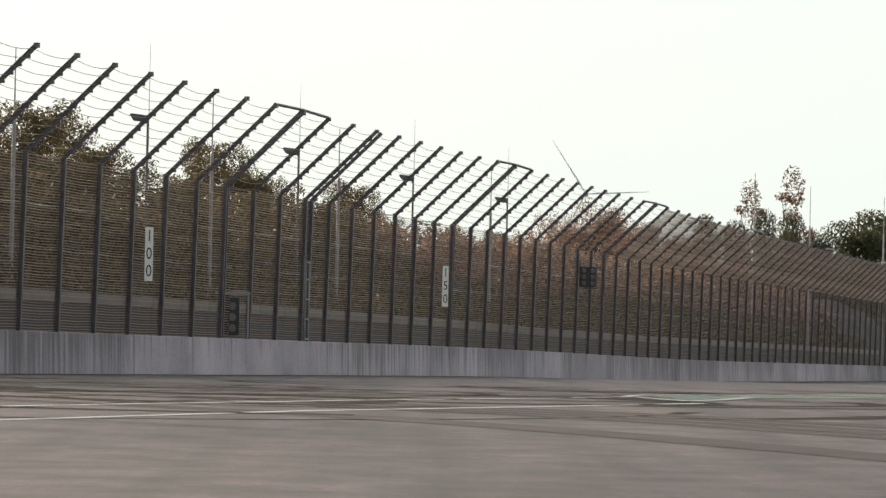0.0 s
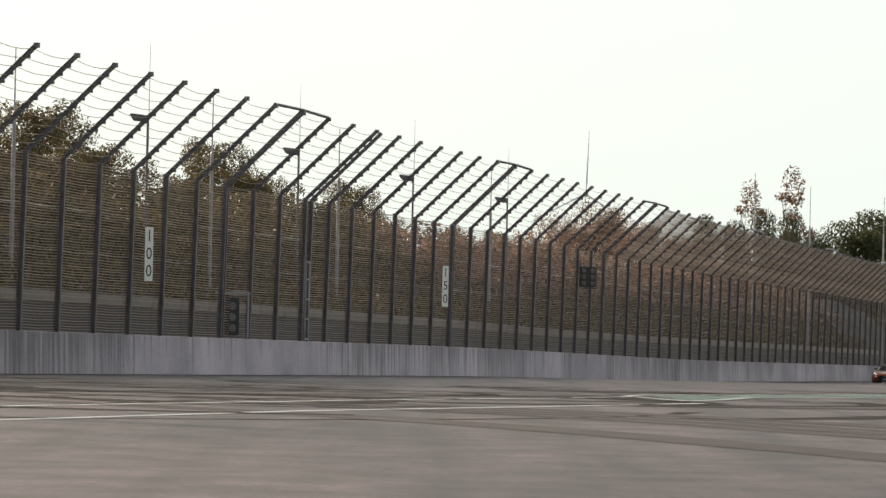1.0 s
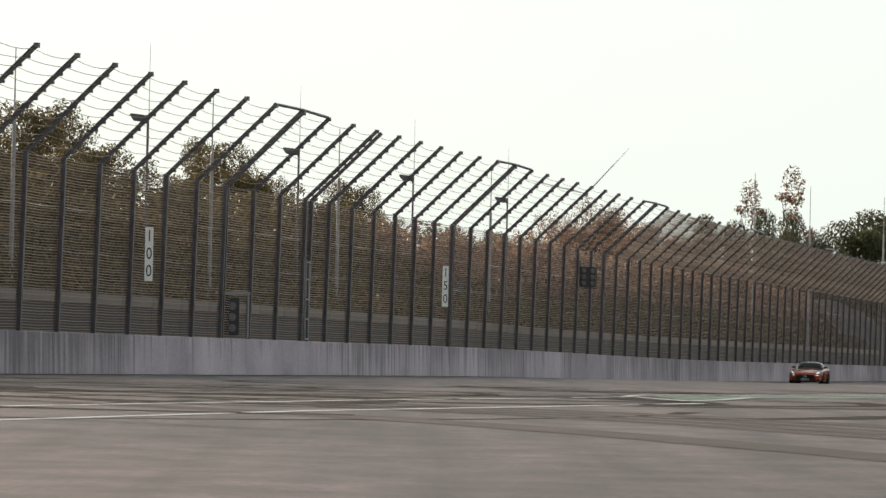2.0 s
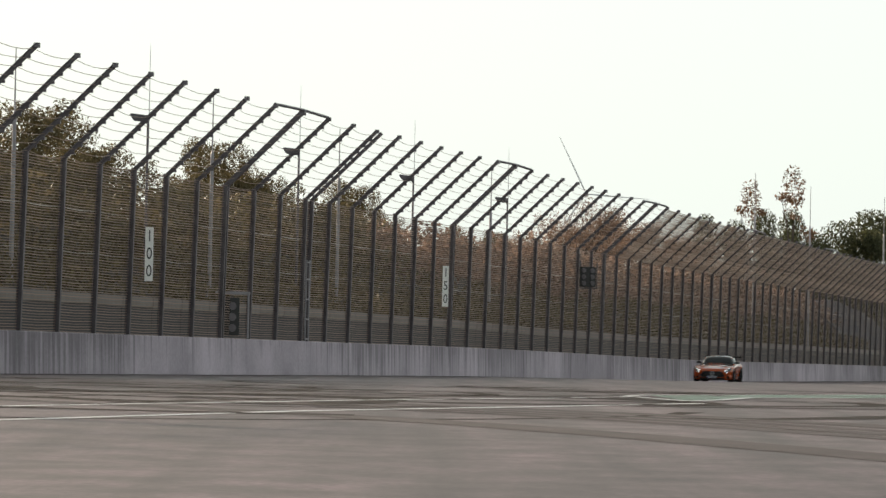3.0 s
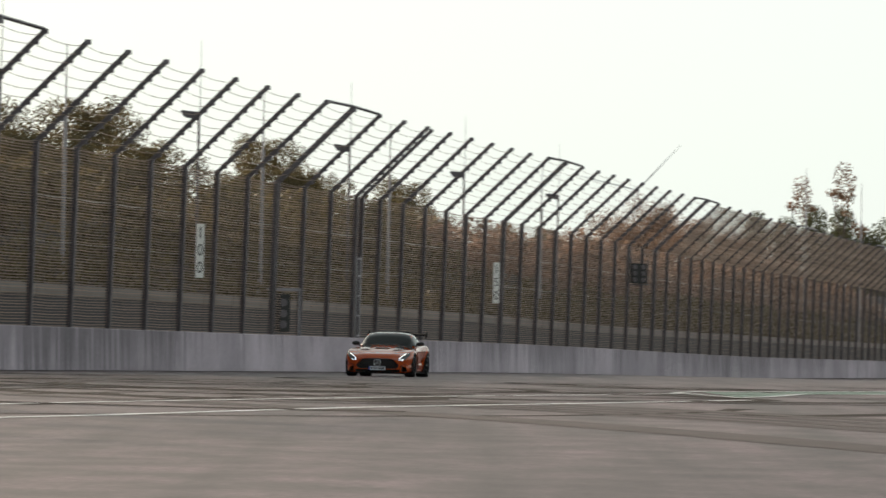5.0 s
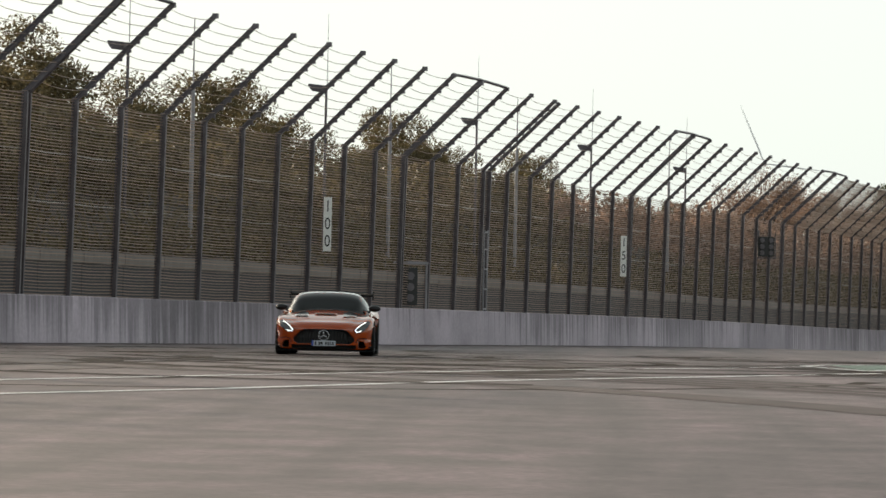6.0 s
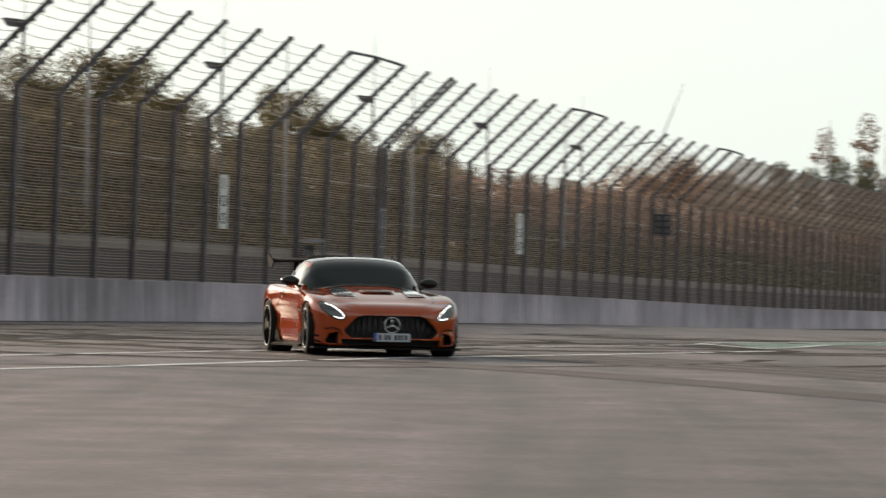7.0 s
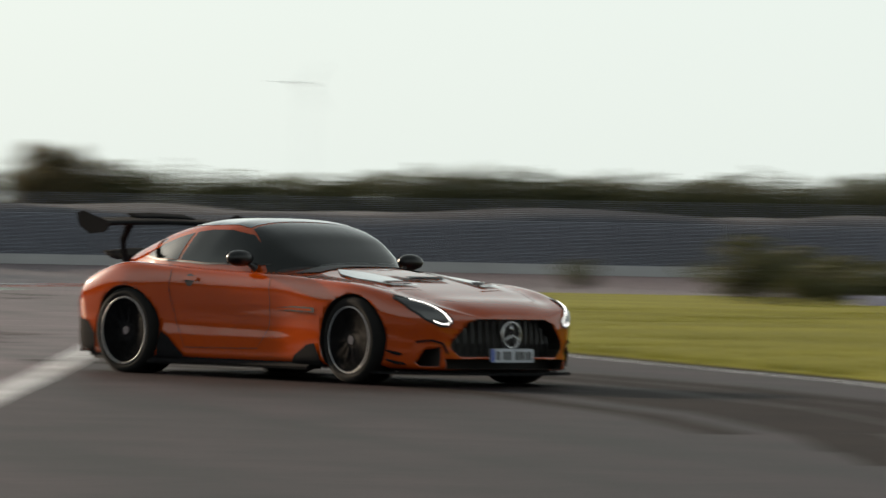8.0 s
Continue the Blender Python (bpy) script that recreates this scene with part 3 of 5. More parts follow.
def distance_board(s, z0, word):
    root = new("distance_board", mesh_of("distance_board", bevelled((-0.125, 0.0, 0.0), (0.125, 0.03, 1.64), 0.01), SIGN_WHITE))
    root.matrix_world = Matrix.Translation(wall_point(s, 0.12, z0)) @ WALL_FRAME @ pose(0, 0, 0, 0, 0, -66)
    tagged(root, "tall white distance board with black digits %s on the fence" % word, "sign", "distance boards")
    for k, ch in enumerate(word):
        ob = new("digit", text_mesh(ch, 0.50, 0.002))
        ob.parent = root
        # the board's face looks along +y, so its digits read from there
        ob.matrix_basis = Matrix.Translation((0, 0.034, 1.36 - 0.53 * k)) @ pose(0, 0, 0, 90, 0, 180) @ Matrix.Diagonal((0.75, 1, 1, 1))
    for x in (-0.1, 0.1):
        bm = bmesh.new()
        box(bm, (x - 0.02, -0.12, 0.3), (x + 0.02, 0.0, 0.34))
        part("bracket", bm, STEEL, root)


distance_board(135.25, 2.84, "100")
distance_board(181.6, 2.80, "150")


def signal_light(s, z0):
    root = new("signal_light", mesh_of("signal_light", bevelled((-0.42, 0.0, 0.0), (0.42, 0.14, 0.95), 0.03), BLACK))
    root.matrix_world = Matrix.Translation(wall_point(s, 0.25, z0)) @ WALL_FRAME @ pose(0, 0, 0, 0, 0, -60)
    tagged(root, "black track signal panel with round lamps on the fence", "signal light")
    for x in (-0.22, 0.22):
        for k in range(3):
            bm = bmesh.new()
            tube(bm, [(x, 0.14, 0.18 + 0.3 * k), (x, 0.22, 0.18 + 0.3 * k)], 0.11, 14)
            part("lamp", bm, STEEL, root)
    bm = bmesh.new()
    tube(bm, [(-0.5, 0.02, -0.05), (0.5, 0.02, -0.05)], 0.03, 6)
    part("mounting_bar", bm, STEEL, root)
    bm = bmesh.new()
    tube(bm, [(-0.5, 0.02, -0.05), (-0.5, 0.02, 1.15)], 0.025, 6)
    part("mounting_bar", bm, STEEL, root)
    bm = bmesh.new()
    tube(bm, [(0.36, 0.02, 0.9), (0.36, 0.02, 1.25)], 0.05, 6)
    part("mounting_bar", bm, STEEL, root)


signal_light(215.35, 4.36)


def marshal_box(s):
    root = new("equipment_box", mesh_of("equipment_box", bevelled((-0.26, -0.2, 0.1), (0.26, 0.1, 1.35), 0.03), BLACK))
    root.matrix_world = Matrix.Translation(wall_point(s, -0.2, WALL_H)) @ WALL_FRAME @ pose(0, 0, 0, 0, 0, -55)
    tagged(root, "black equipment box in a grey tube frame on the wall", "equipment box")
    for x in (-0.55, 0.45):
        bm = bmesh.new()
        tube(bm, [(x, 0.12, 0), (x, 0.12, 1.45), (x * 0.8, -0.2, 1.5)], 0.035, 7)
        part("frame_tube", bm, MAST, root)
    part("shelf", bevelled((-0.6, -0.2, 1.45), (0.5, 0.2, 1.55), 0.02), MAST, root)
    for k in range(3):
        bm = bmesh.new()
        tube(bm, [(0.0, 0.1, 0.35 + 0.36 * k), (0.0, 0.14, 0.35 + 0.36 * k)], 0.13, 14)
        part("dial", bm, STEEL, root)


marshal_box(147.1)


def lamp_post(s, v, h):
    root = tagged(new("street_lamp"), "thin grey lamp post with a slanted flat head", "street lamp", "lamp posts behind the fence")
    root.matrix_world = Matrix.Translation(wall_point(s, v - WALL_V)) @ WALL_FRAME
    bm = bmesh.new()
    tube(bm, [(0, 0, 0), (0, 0, h * 0.5), (0, 0, h)], [0.07, 0.06, 0.045], 8)
    part("pole", bm, STEEL, root)
    # a flat floodlight on a short bracket, its face turned down to the track
    head = bevelled((-0.28, -0.62, -0.14), (0.28, 0.02, 0.13), 0.04)
    for vert in head.verts:
        if vert.co.z < 0 and vert.co.y < -0.3:
            vert.co.y += 0.16
    bmesh.ops.transform(head, matrix=Matrix.Translation((0, -0.06, h + 0.02)) @ pose(0, 0, 0, -6, 0, -10), verts=head.verts)
    part("lamp_head", head, STEEL, root, "flat grey floodlight head")
    bm = bmesh.new()
    tube(bm, [(0, 0, h - 0.2), (0, -0.06, h - 0.1), (0, -0.2, h - 0.05)], 0.035, 6)
    part("bracket", bm, STEEL, root)
    bm = bmesh.new()
    tube(bm, [(-0.14, 0, h - 1.0), (-0.14, 0, h + 1.2), (-0.14, 0, h + 2.9)], [0.018, 0.014, 0.006], 6)
    part("antenna_rod", bm, MAST, root)


def mast(s, v, h):
    bm = bmesh.new()
    tube(bm, [(0, 0, 0), (0, 0, h * 0.79), (0, 0, h * 0.80), (0, 0, h)], [0.085, 0.07, 0.032, 0.018], 8)
    root = tagged(part("mast", bm, MAST), "slender pale grey pole behind the fence", "pole", "poles behind the fence")
    root.matrix_world = Matrix.Translation(wall_point(s, v - WALL_V))


def along_of(x, y):
    return Vector((x, y, 0)).dot(ALONG)


for s in (118.6, 143.7, 168.9, 194.3, 219.0, 244.3):
    lamp_post(s, WALL_V - 9.0, 9.55)
for s in (121.0, 147.9, 175.0, 197.9, 234.2):
    mast(s, WALL_V - 8.0, 10.8)
for x, y, h in ((21.9, 324, 14.6), (28.2, 354, 14.9), (36, 376, 15.0)):
    mast(along_of(x, y), Vector((x, y, 0)).dot(ACROSS), h)


# ---- barrier blocks, kerbs, grass ----
BLOCK_GREEN = mat("block_green", (0.04, 0.10, 0.07), rough=0.6, grain=0.15, scale=4)
BLOCK_WHITE = mat("block_white", (0.55, 0.55, 0.53), rough=0.6, grain=0.15, scale=4)
BLOCK_LILAC = mat("block_lilac", (0.42, 0.38, 0.50), rough=0.6, grain=0.1, scale=4)
BLOCK_RED = mat("block_red", (0.30, 0.12, 0.09), rough=0.7, grain=0.15, scale=4)
for k, m in enumerate((BLOCK_GREEN, BLOCK_WHITE, BLOCK_WHITE, BLOCK_GREEN)):
    ob = new("barrier_block", mesh_of("barrier_block", bevelled((-0.8, -0.6, 0), (0.8, 0.6, 1.4), 0.12, 3), m))
    x = 35.4 + 1.64 * k
    ob.matrix_world = pose(x, 347 + 0.8 * k, -0.25, 0, 0, -6)
    tagged(ob, "dark green foam barrier block on the asphalt" if m is BLOCK_GREEN else "white foam barrier block on the asphalt", "barrier block", "barrier blocks")
for k, m in enumerate((BLOCK_WHITE, BLOCK_RED)):
    ob = new("barrier_block", mesh_of("barrier_block", bevelled((-0.5, -0.4, 0), (0.5, 0.4, 0.55), 0.05, 3), m))
    ob.matrix_world = pose(24.3 + 1.05 * k, 120, 0.0, 0, 0, -4)
    tagged(ob, "pale barrier block at the grass edge" if k == 0 else "brownish red barrier block at the grass edge", "barrier block", "barrier blocks")

ob = new("barrier_block", mesh_of("barrier_block", bevelled((-1.3, -0.4, 0), (1.3, 0.4, 0.34), 0.05, 3), BLOCK_LILAC))
ob.matrix_world = pose(44.6, 126.5, ground_z(44.6, 126.5), 0, 0, -20)
tagged(ob, "long pale lilac barrier block on the infield grass", "barrier block", "barrier blocks")


def kerb(pts, width):
    root = tagged(new("kerb"), "low red and white painted kerb beside the asphalt", "kerb", kind="structure")
    a, b = Vector((*pts[0], 0)), Vector((*pts[1], 0))
    d = (b - a).normalized()
    n = Vector((d.y, -d.x, 0))
    k = int((b - a).length / 1.6)
    for i in range(k):
        p = a + d * 1.6 * i
        bm = bmesh.new()
        lo, hi = [], []
        for u, v in ((0, 0), (1.59, 0), (1.59, width), (0, width)):
            q = p + d * u + n * v
            z = ground_z(q.x, q.y)
            lo.append(bm.verts.new((q.x, q.y, z - 0.03)))
            hi.append(bm.verts.new((q.x, q.y, z + (0.02 if v == 0 else 0.06))))
        bm.faces.new(hi)
        for j in range(4):
            bm.faces.new((lo[j], lo[(j + 1) % 4], hi[(j + 1) % 4], hi[j]))
        bmesh.ops.recalc_face_normals(bm, faces=bm.faces)
        part("kerb_stone", bm, PAINT_RED if i % 4 else PAINT_WHITE, root)


kerb([(19.5, 147), (32, 186)], 1.3)
kerb([(26, 178), (38, 215)], 1.2)

GRASS_EDGE = [(9.37, 11.8), (11.63, 24.2), (13.0, 36.9), (12.55, 45.8), (10.13, 55.2), (14.68, 78.9), (22.96, 117.8), (30.0, 150.0), (40.0, 195.0), (52.0, 240.0)]


def grass_left(y):
    for (x0, y0), (x1, y1) in zip(GRASS_EDGE, GRASS_EDGE[1:]):
        if y0 <= y <= y1:
            return x0 + (x1 - x0) * (y - y0) / (y1 - y0)
    return GRASS_EDGE[-1][0]


def build_grass():
    bm = bmesh.new()
    rows = []
    y = 12.0
    while y <= 240:
        x0 = grass_left(y)
        row = []
        for k in range(22):
            u = k / 21
            x = x0 + (0.09 * y + 60) * u ** 1.6
            bump = 0.0 if k == 0 else 0.05 + 0.05 * noise.noise((x * 0.3, y * 0.3, 2))
            row.append(bm.verts.new((x, y, ground_z(x, y) + 0.015 + bump)))
        rows.append(row)
        y += 2.0
    for r0, r1 in zip(rows, rows[1:]):
        for k in range(21):
            bm.faces.new((r0[k], r0[k + 1], r1[k + 1], r1[k]))
    bmesh.ops.recalc_face_normals(bm, faces=bm.faces)
    tagged(part("ground_grass", bm, GRASS, smooth=True), "sunlit yellow-green mown infield grass", "grass", kind="structure")
    rng = np.random.default_rng(11)
    n = 26000
    ys = rng.uniform(38, 90, n)
    xs = np.array([grass_left(v) for v in ys]) + rng.uniform(0, 1, n) ** 1.5 * 18 + 0.03
    h, a = rng.uniform(0.03, 0.09, n), rng.uniform(0, 6.28, n)
    verts, faces = [], []
    for i in range(n):
        z = ground_z(xs[i], ys[i]) + 0.03
        dx, dy = 0.012 * math.cos(a[i]), 0.012 * math.sin(a[i])
        verts += [(xs[i] - dx, ys[i] - dy, z), (xs[i] + dx, ys[i] + dy, z), (xs[i] + 3 * dy * rng.uniform(-1, 1), ys[i] - 3 * dx, z + h[i])]
        faces.append((3 * i, 3 * i + 1, 3 * i + 2))
    me = bpy.data.meshes.new("grass_blades")
    me.from_pydata(verts, [], faces)
    me.materials.append(GRASS)
    tagged(new("grass_blades", me), "short blades of yellow-green grass", "grass", kind="stuff")
    tagged(strip("edge_line", [(x - 0.35, y) for x, y in GRASS_EDGE[:5]], 0.075, PAINT_WHITE, 0.006, uneven=0.1), "white painted track edge line beside the grass", "road marking", "white lane lines", "structure")


build_grass()


# ---- trees and bushes ----
def leaf_cloud(name, blobs, count, size, material, seed):
    """Leaves strewn through lumpy blobs (centre, radii), thinner towards the outside."""
    rng = np.random.default_rng(seed)
    vol = np.array([b[1][0] * b[1][1] * b[1][2] for b in blobs]) ** 0.8
    which = rng.choice(len(blobs), count, p=vol / vol.sum())
    d = rng.normal(size=(count, 3))
    d /= np.linalg.norm(d, axis=1)[:, None]
    c = np.array([b[0] for b in blobs])[which]
    r = np.array([b[1] for b in blobs])[which]
    p = c + d * r * (rng.uniform(0.15, 1.12, count) ** 0.55)[:, None]
    u = rng.normal(size=(count, 3))
    u /= np.linalg.norm(u, axis=1)[:, None]
    w = np.cross(u, rng.normal(size=(count, 3)))
    w /= np.linalg.norm(w, axis=1)[:, None]
    s = size * rng.uniform(0.5, 1.3, count)[:, None]
    quads = np.stack([p - u * s, p + w * s * 0.45, p + u * s, p - w * s * 0.45], 1).reshape(-1, 3)
    me = bpy.data.meshes.new(name)
    me.from_pydata(quads.tolist(), [], np.arange(count * 4).reshape(-1, 4).tolist())
    me.materials.append(material)
    return me


def tree_kind(seed, height, spread, material, count, size, airy=0.0, thick=1.0):
    rng = random.Random(seed)
    trunk = bmesh.new()
    top = Vector((rng.uniform(-0.3, 0.3), rng.uniform(-0.3, 0.3), height * 0.72))
    spine = [Vector((0, 0, 0)), Vector((top.x * 0.3, top.y * 0.3, height * 0.3)), top * 0.8, top]
    tube(trunk, spine, [height * thick * w for w in (0.028, 0.02, 0.012, 0.005)], 8)
    blobs = []
    for i in range(13):
        z = height * rng.uniform(0.24, 0.86)
        a = rng.uniform(0, 6.283)
        reach = spread * rng.uniform(0.25, 0.95) * math.sin(math.pi * min(max((z / height - 0.12) / 0.95, 0.05), 0.98)) ** 0.6
        tip = Vector((math.cos(a) * reach, math.sin(a) * reach, z))
        root = spine[1].lerp(spine[3], rng.uniform(0, 0.8))
        tube(trunk, [root, root.lerp(tip, 0.5) + Vector((0, 0, 0.03 * height)), tip], [height * thick * w for w in (0.011, 0.006, 0.002)], 5)
        k = spread * rng.uniform(0.22, 0.42) * (1 - airy * 0.4)
        blobs.append((tuple(tip), (k, k, k * rng.uniform(0.55, 0.85))))
        for _ in range(2):
            q = tip + Vector((rng.uniform(-1, 1), rng.uniform(-1, 1), rng.uniform(-0.5, 0.7))) * k * 1.2
            blobs.append((tuple(q), (k * 0.55, k * 0.55, k * 0.42)))
    blobs.append(((top.x, top.y, height * 0.88), (spread * 0.35, spread * 0.35, height * 0.12)))
    return mesh_of("trunk", trunk, BARK), leaf_cloud("crown", blobs, count, size, material, seed)


def plant(kind, x, y, z, scale, turn, label, name="tree", stretch=1.0):
    root = tagged(new(name), label, "tree" if name == "tree" else "bush", "trees round the track" if name == "tree" else "bushes on the infield")
    root.matrix_world = pose(x, y, z, 0, 0, turn) @ Matrix.Diagonal((scale * stretch, scale * stretch, scale, 1))
    for part_name, me in zip(("trunk", "crown"), kind):
        new(part_name, me).parent = root


BROAD = [tree_kind(k, 10.0, 4.6, LEAF, 26000, 0.10) for k in (1, 2)]
RUST = [tree_kind(k, 10.0, 4.6, LEAF_RUST_HAZY, 14000, 0.09) for k in (3,)]
DARK = [tree_kind(k, 10.0, 4.6, LEAF_DARK, 26000, 0.125) for k in (4, 5)]
BIRCH = tree_kind(7, 10.0, 1.5, LEAF_RED, 1500, 0.085, 0.8, 0.35)
BUSH = tree_kind(9, 3.0, 2.2, LEAF_DARK, 2600, 0.12)


def plant_trees():
    rng = random.Random(21)

    def behind(s, v, top, kinds, label, width=1.0):
        p = wall_point(s, v)
        base = 3.0
        plant(rng.choice(kinds), p.x, p.y, base, (top - base) / 9.6, rng.uniform(0, 360), label, stretch=width)
    lit = "broad leafy tree with autumn-tinged foliage behind the fence"
    # along the bank: distance along the wall, behind it, height of the top, width
    for s, v, top, wide in (
        (140, -20, 11.8, 1.2), (152, -20, 12.0, 1.2), (161, -19, 11.4, 1.1), (176, -19.5, 10.3, 1.1), (184, -19, 10.7, 1.1), (193, -19, 10.7, 0.9), (199, -20, 9.6, 0.7),
        (216, -19, 10.8, 0.75), (223, -19, 11.0, 0.9), (232, -20, 9.6, 0.7), (247, -19, 10.2, 0.75), (255, -19, 10.2, 0.7), (262, -20, 9.2, 0.5), (280, -19, 8.8, 0.8), (300, -20, 9.0, 0.8),
    ):
        behind(s, v, top, BROAD, lit, wide)
    for s, v, top, wide in ((317, -19, 10.6, 0.7), (330, -19, 12.4, 0.7), (341, -19, 11.8, 0.8), (352, -20, 12.0, 0.8), (366, -20, 11.8, 0.9), (384, -20, 11.6, 0.9), (402, -20, 11.6, 0.9)):
        behind(s, v, top, RUST, "rust-brown leafy tree behind the fence, lightened for distance haze", wide)
    dark = "dark green tree against the pale sky"
    # beyond the fence: plan direction (x over y), distance, height of the top
    for q, y, top, kinds, label, wide in (
        (0.0570, 430, 14.6, DARK, dark, 0.45), (0.0658, 420, 17.4, BIRCH_LIST, "thin birch with sparse autumn leaves", 1.0), (0.0640, 425, 14.0, DARK, dark, 0.5), (0.0700, 425, 15.0, DARK, dark, 0.5), (0.0754, 420, 18.8, BIRCH_LIST, "tall thin birch with sparse reddish leaves", 1.1), (0.0755, 430, 15.2, DARK, dark, 0.5), (0.0805, 430, 13.4, DARK, dark, 0.5), (0.0860, 440, 14.6, DARK, dark, 0.8), (0.0930, 445, 15.8, DARK, dark, 0.9), (0.0990, 450, 15.6, DARK, dark, 0.9), (0.1060, 600, 18.6, BROAD, lit, 0.8), (0.1090, 600, 17.6, DARK, dark, 0.8), (0.1120, 600, 17.6, DARK, dark, 0.8), (0.1155, 610, 17.4, DARK, dark, 0.9), (0.1190, 600, 18.0, DARK, dark, 0.8), (0.1222, 600, 17.4, DARK, dark, 0.9), (0.1255, 580, 17.0, DARK, dark, 0.9), (0.1290, 600, 17.0, DARK, dark, 0.8), (0.1320, 590, 16.6, DARK, dark, 0.7),
        (0.1530, 600, 17.0, BROAD, lit, 0.8), (0.1560, 600, 16.6, BROAD, lit, 0.8), (0.1630, 600, 15.6, BROAD, lit, 0.9), (0.1700, 600, 15.0, BROAD, lit, 0.8),
    ):
        plant(rng.choice(kinds), q * y, y, -0.3, top / 9.6, rng.uniform(0, 360), label, stretch=wide)
    q = 0.178
    while q < 0.46:
        y = 610 - 380 * (q - 0.178)
        plant(rng.choice(DARK), q * y, y, -0.3, rng.uniform(12.2, 14.6) / 9.6, rng.uniform(0, 360), "dark tree in the row behind the far fence", stretch=1.15)
        q += rng.uniform(0.005, 0.009)
    for x, y, sc, wide in ((36.6, 115.5, 0.66, 1.15), (38.6, 118, 0.58, 1.25), (40.6, 121, 0.45, 1.3), (53.5, 158, 0.6, 1.6), (56.5, 162, 0.55, 1.7), (60, 166, 0.6, 1.6), (64, 172, 0.55, 1.7), (100, 362, 0.9, 1.2), (66, 330, 0.9, 1.3), (60, 322, 0.7, 1.4), (27.5, 132, 0.4, 1.4), (30, 140, 0.45, 1.5), (34, 150, 0.4, 1.6)):
        plant(BUSH, x, y, ground_z(x, y) - 0.05, sc, rng.uniform(0, 360), "round dark green bush on the infield grass", "bush", wide)


BIRCH_LIST = [BIRCH]
plant_trees()


def build_scrub():
    """Undergrowth that fills the bank behind the fence, and the hedge behind the far fence."""
    rng = random.Random(8)
    blobs = []
    for i in range(300):
        p = wall_point(96 + i * 1.05 + rng.uniform(-1, 1), -9.5 - rng.uniform(0, 8))
        k = rng.uniform(1.0, 2.0)
        blobs.append(((p.x, p.y, rng.uniform(3.0, 6.6)), (k, k, k * 0.8)))
    for i in range(170):  # a ragged upper edge
        p = wall_point(96 + i * 1.9 + rng.uniform(-1, 1), -12.5 - rng.uniform(0, 3))
        k = rng.uniform(0.9, 1.5)
        blobs.insert(0 if i < 70 else len(blobs), ((p.x, p.y, rng.uniform(5.6, 6.9)), (k, k, k)))
    tagged(new("scrub", leaf_cloud("scrub", blobs[200:], 120000, 0.17, LEAF_RUST_HAZY, 32)), "rust-brown undergrowth on the bank, lightened for distance haze", "scrub", kind="stuff")
    tagged(new("scrub", leaf_cloud("scrub", blobs[:200], 90000, 0.17, LEAF, 31)), "brownish undergrowth on the bank behind the fence", "scrub", kind="stuff")
    low = []
    for i in range(330):
        v = rng.uniform(6.4, 10.5)
        p = wall_point(100 + i * 0.92 + rng.uniform(-1, 1), -v)
        k = rng.uniform(0.7, 1.2)
        low.append(((p.x, p.y, 2.2 + 3.4 * smoothstep(0, 3.6, (v - 5.3) / 2.6) + rng.uniform(-0.1, 0.5)), (k, k, k * 0.7)))
    tagged(new("scrub", leaf_cloud("scrub", low, 60000, 0.15, LEAF, 34)), "low brownish brambles at the foot of the bank", "scrub", kind="stuff")
    blobs = []
    q = 0.135
    while q < 0.47:
        y = 600 - 380 * max(q - 0.178, 0)
        k = rng.uniform(2.0, 3.4)
        if not 0.1395 < q < 0.1468:
            blobs.append(((q * y, y, rng.uniform(8.0, 12.6)), (k * 1.4, k, k)))
        q += 0.0011
    tagged(new("hedge", leaf_cloud("hedge", blobs, 42000, 0.42, LEAF_DARK, 33)), "dark tree belt behind the far fence", "hedge", kind="stuff")


build_scrub()

# ---- wind turbines on the horizon ----
TURBINE = mat("turbine_paint", (0.8, 0.8, 0.8), rough=0.5, grain=0.03, scale=0.2)
ROTORS = []


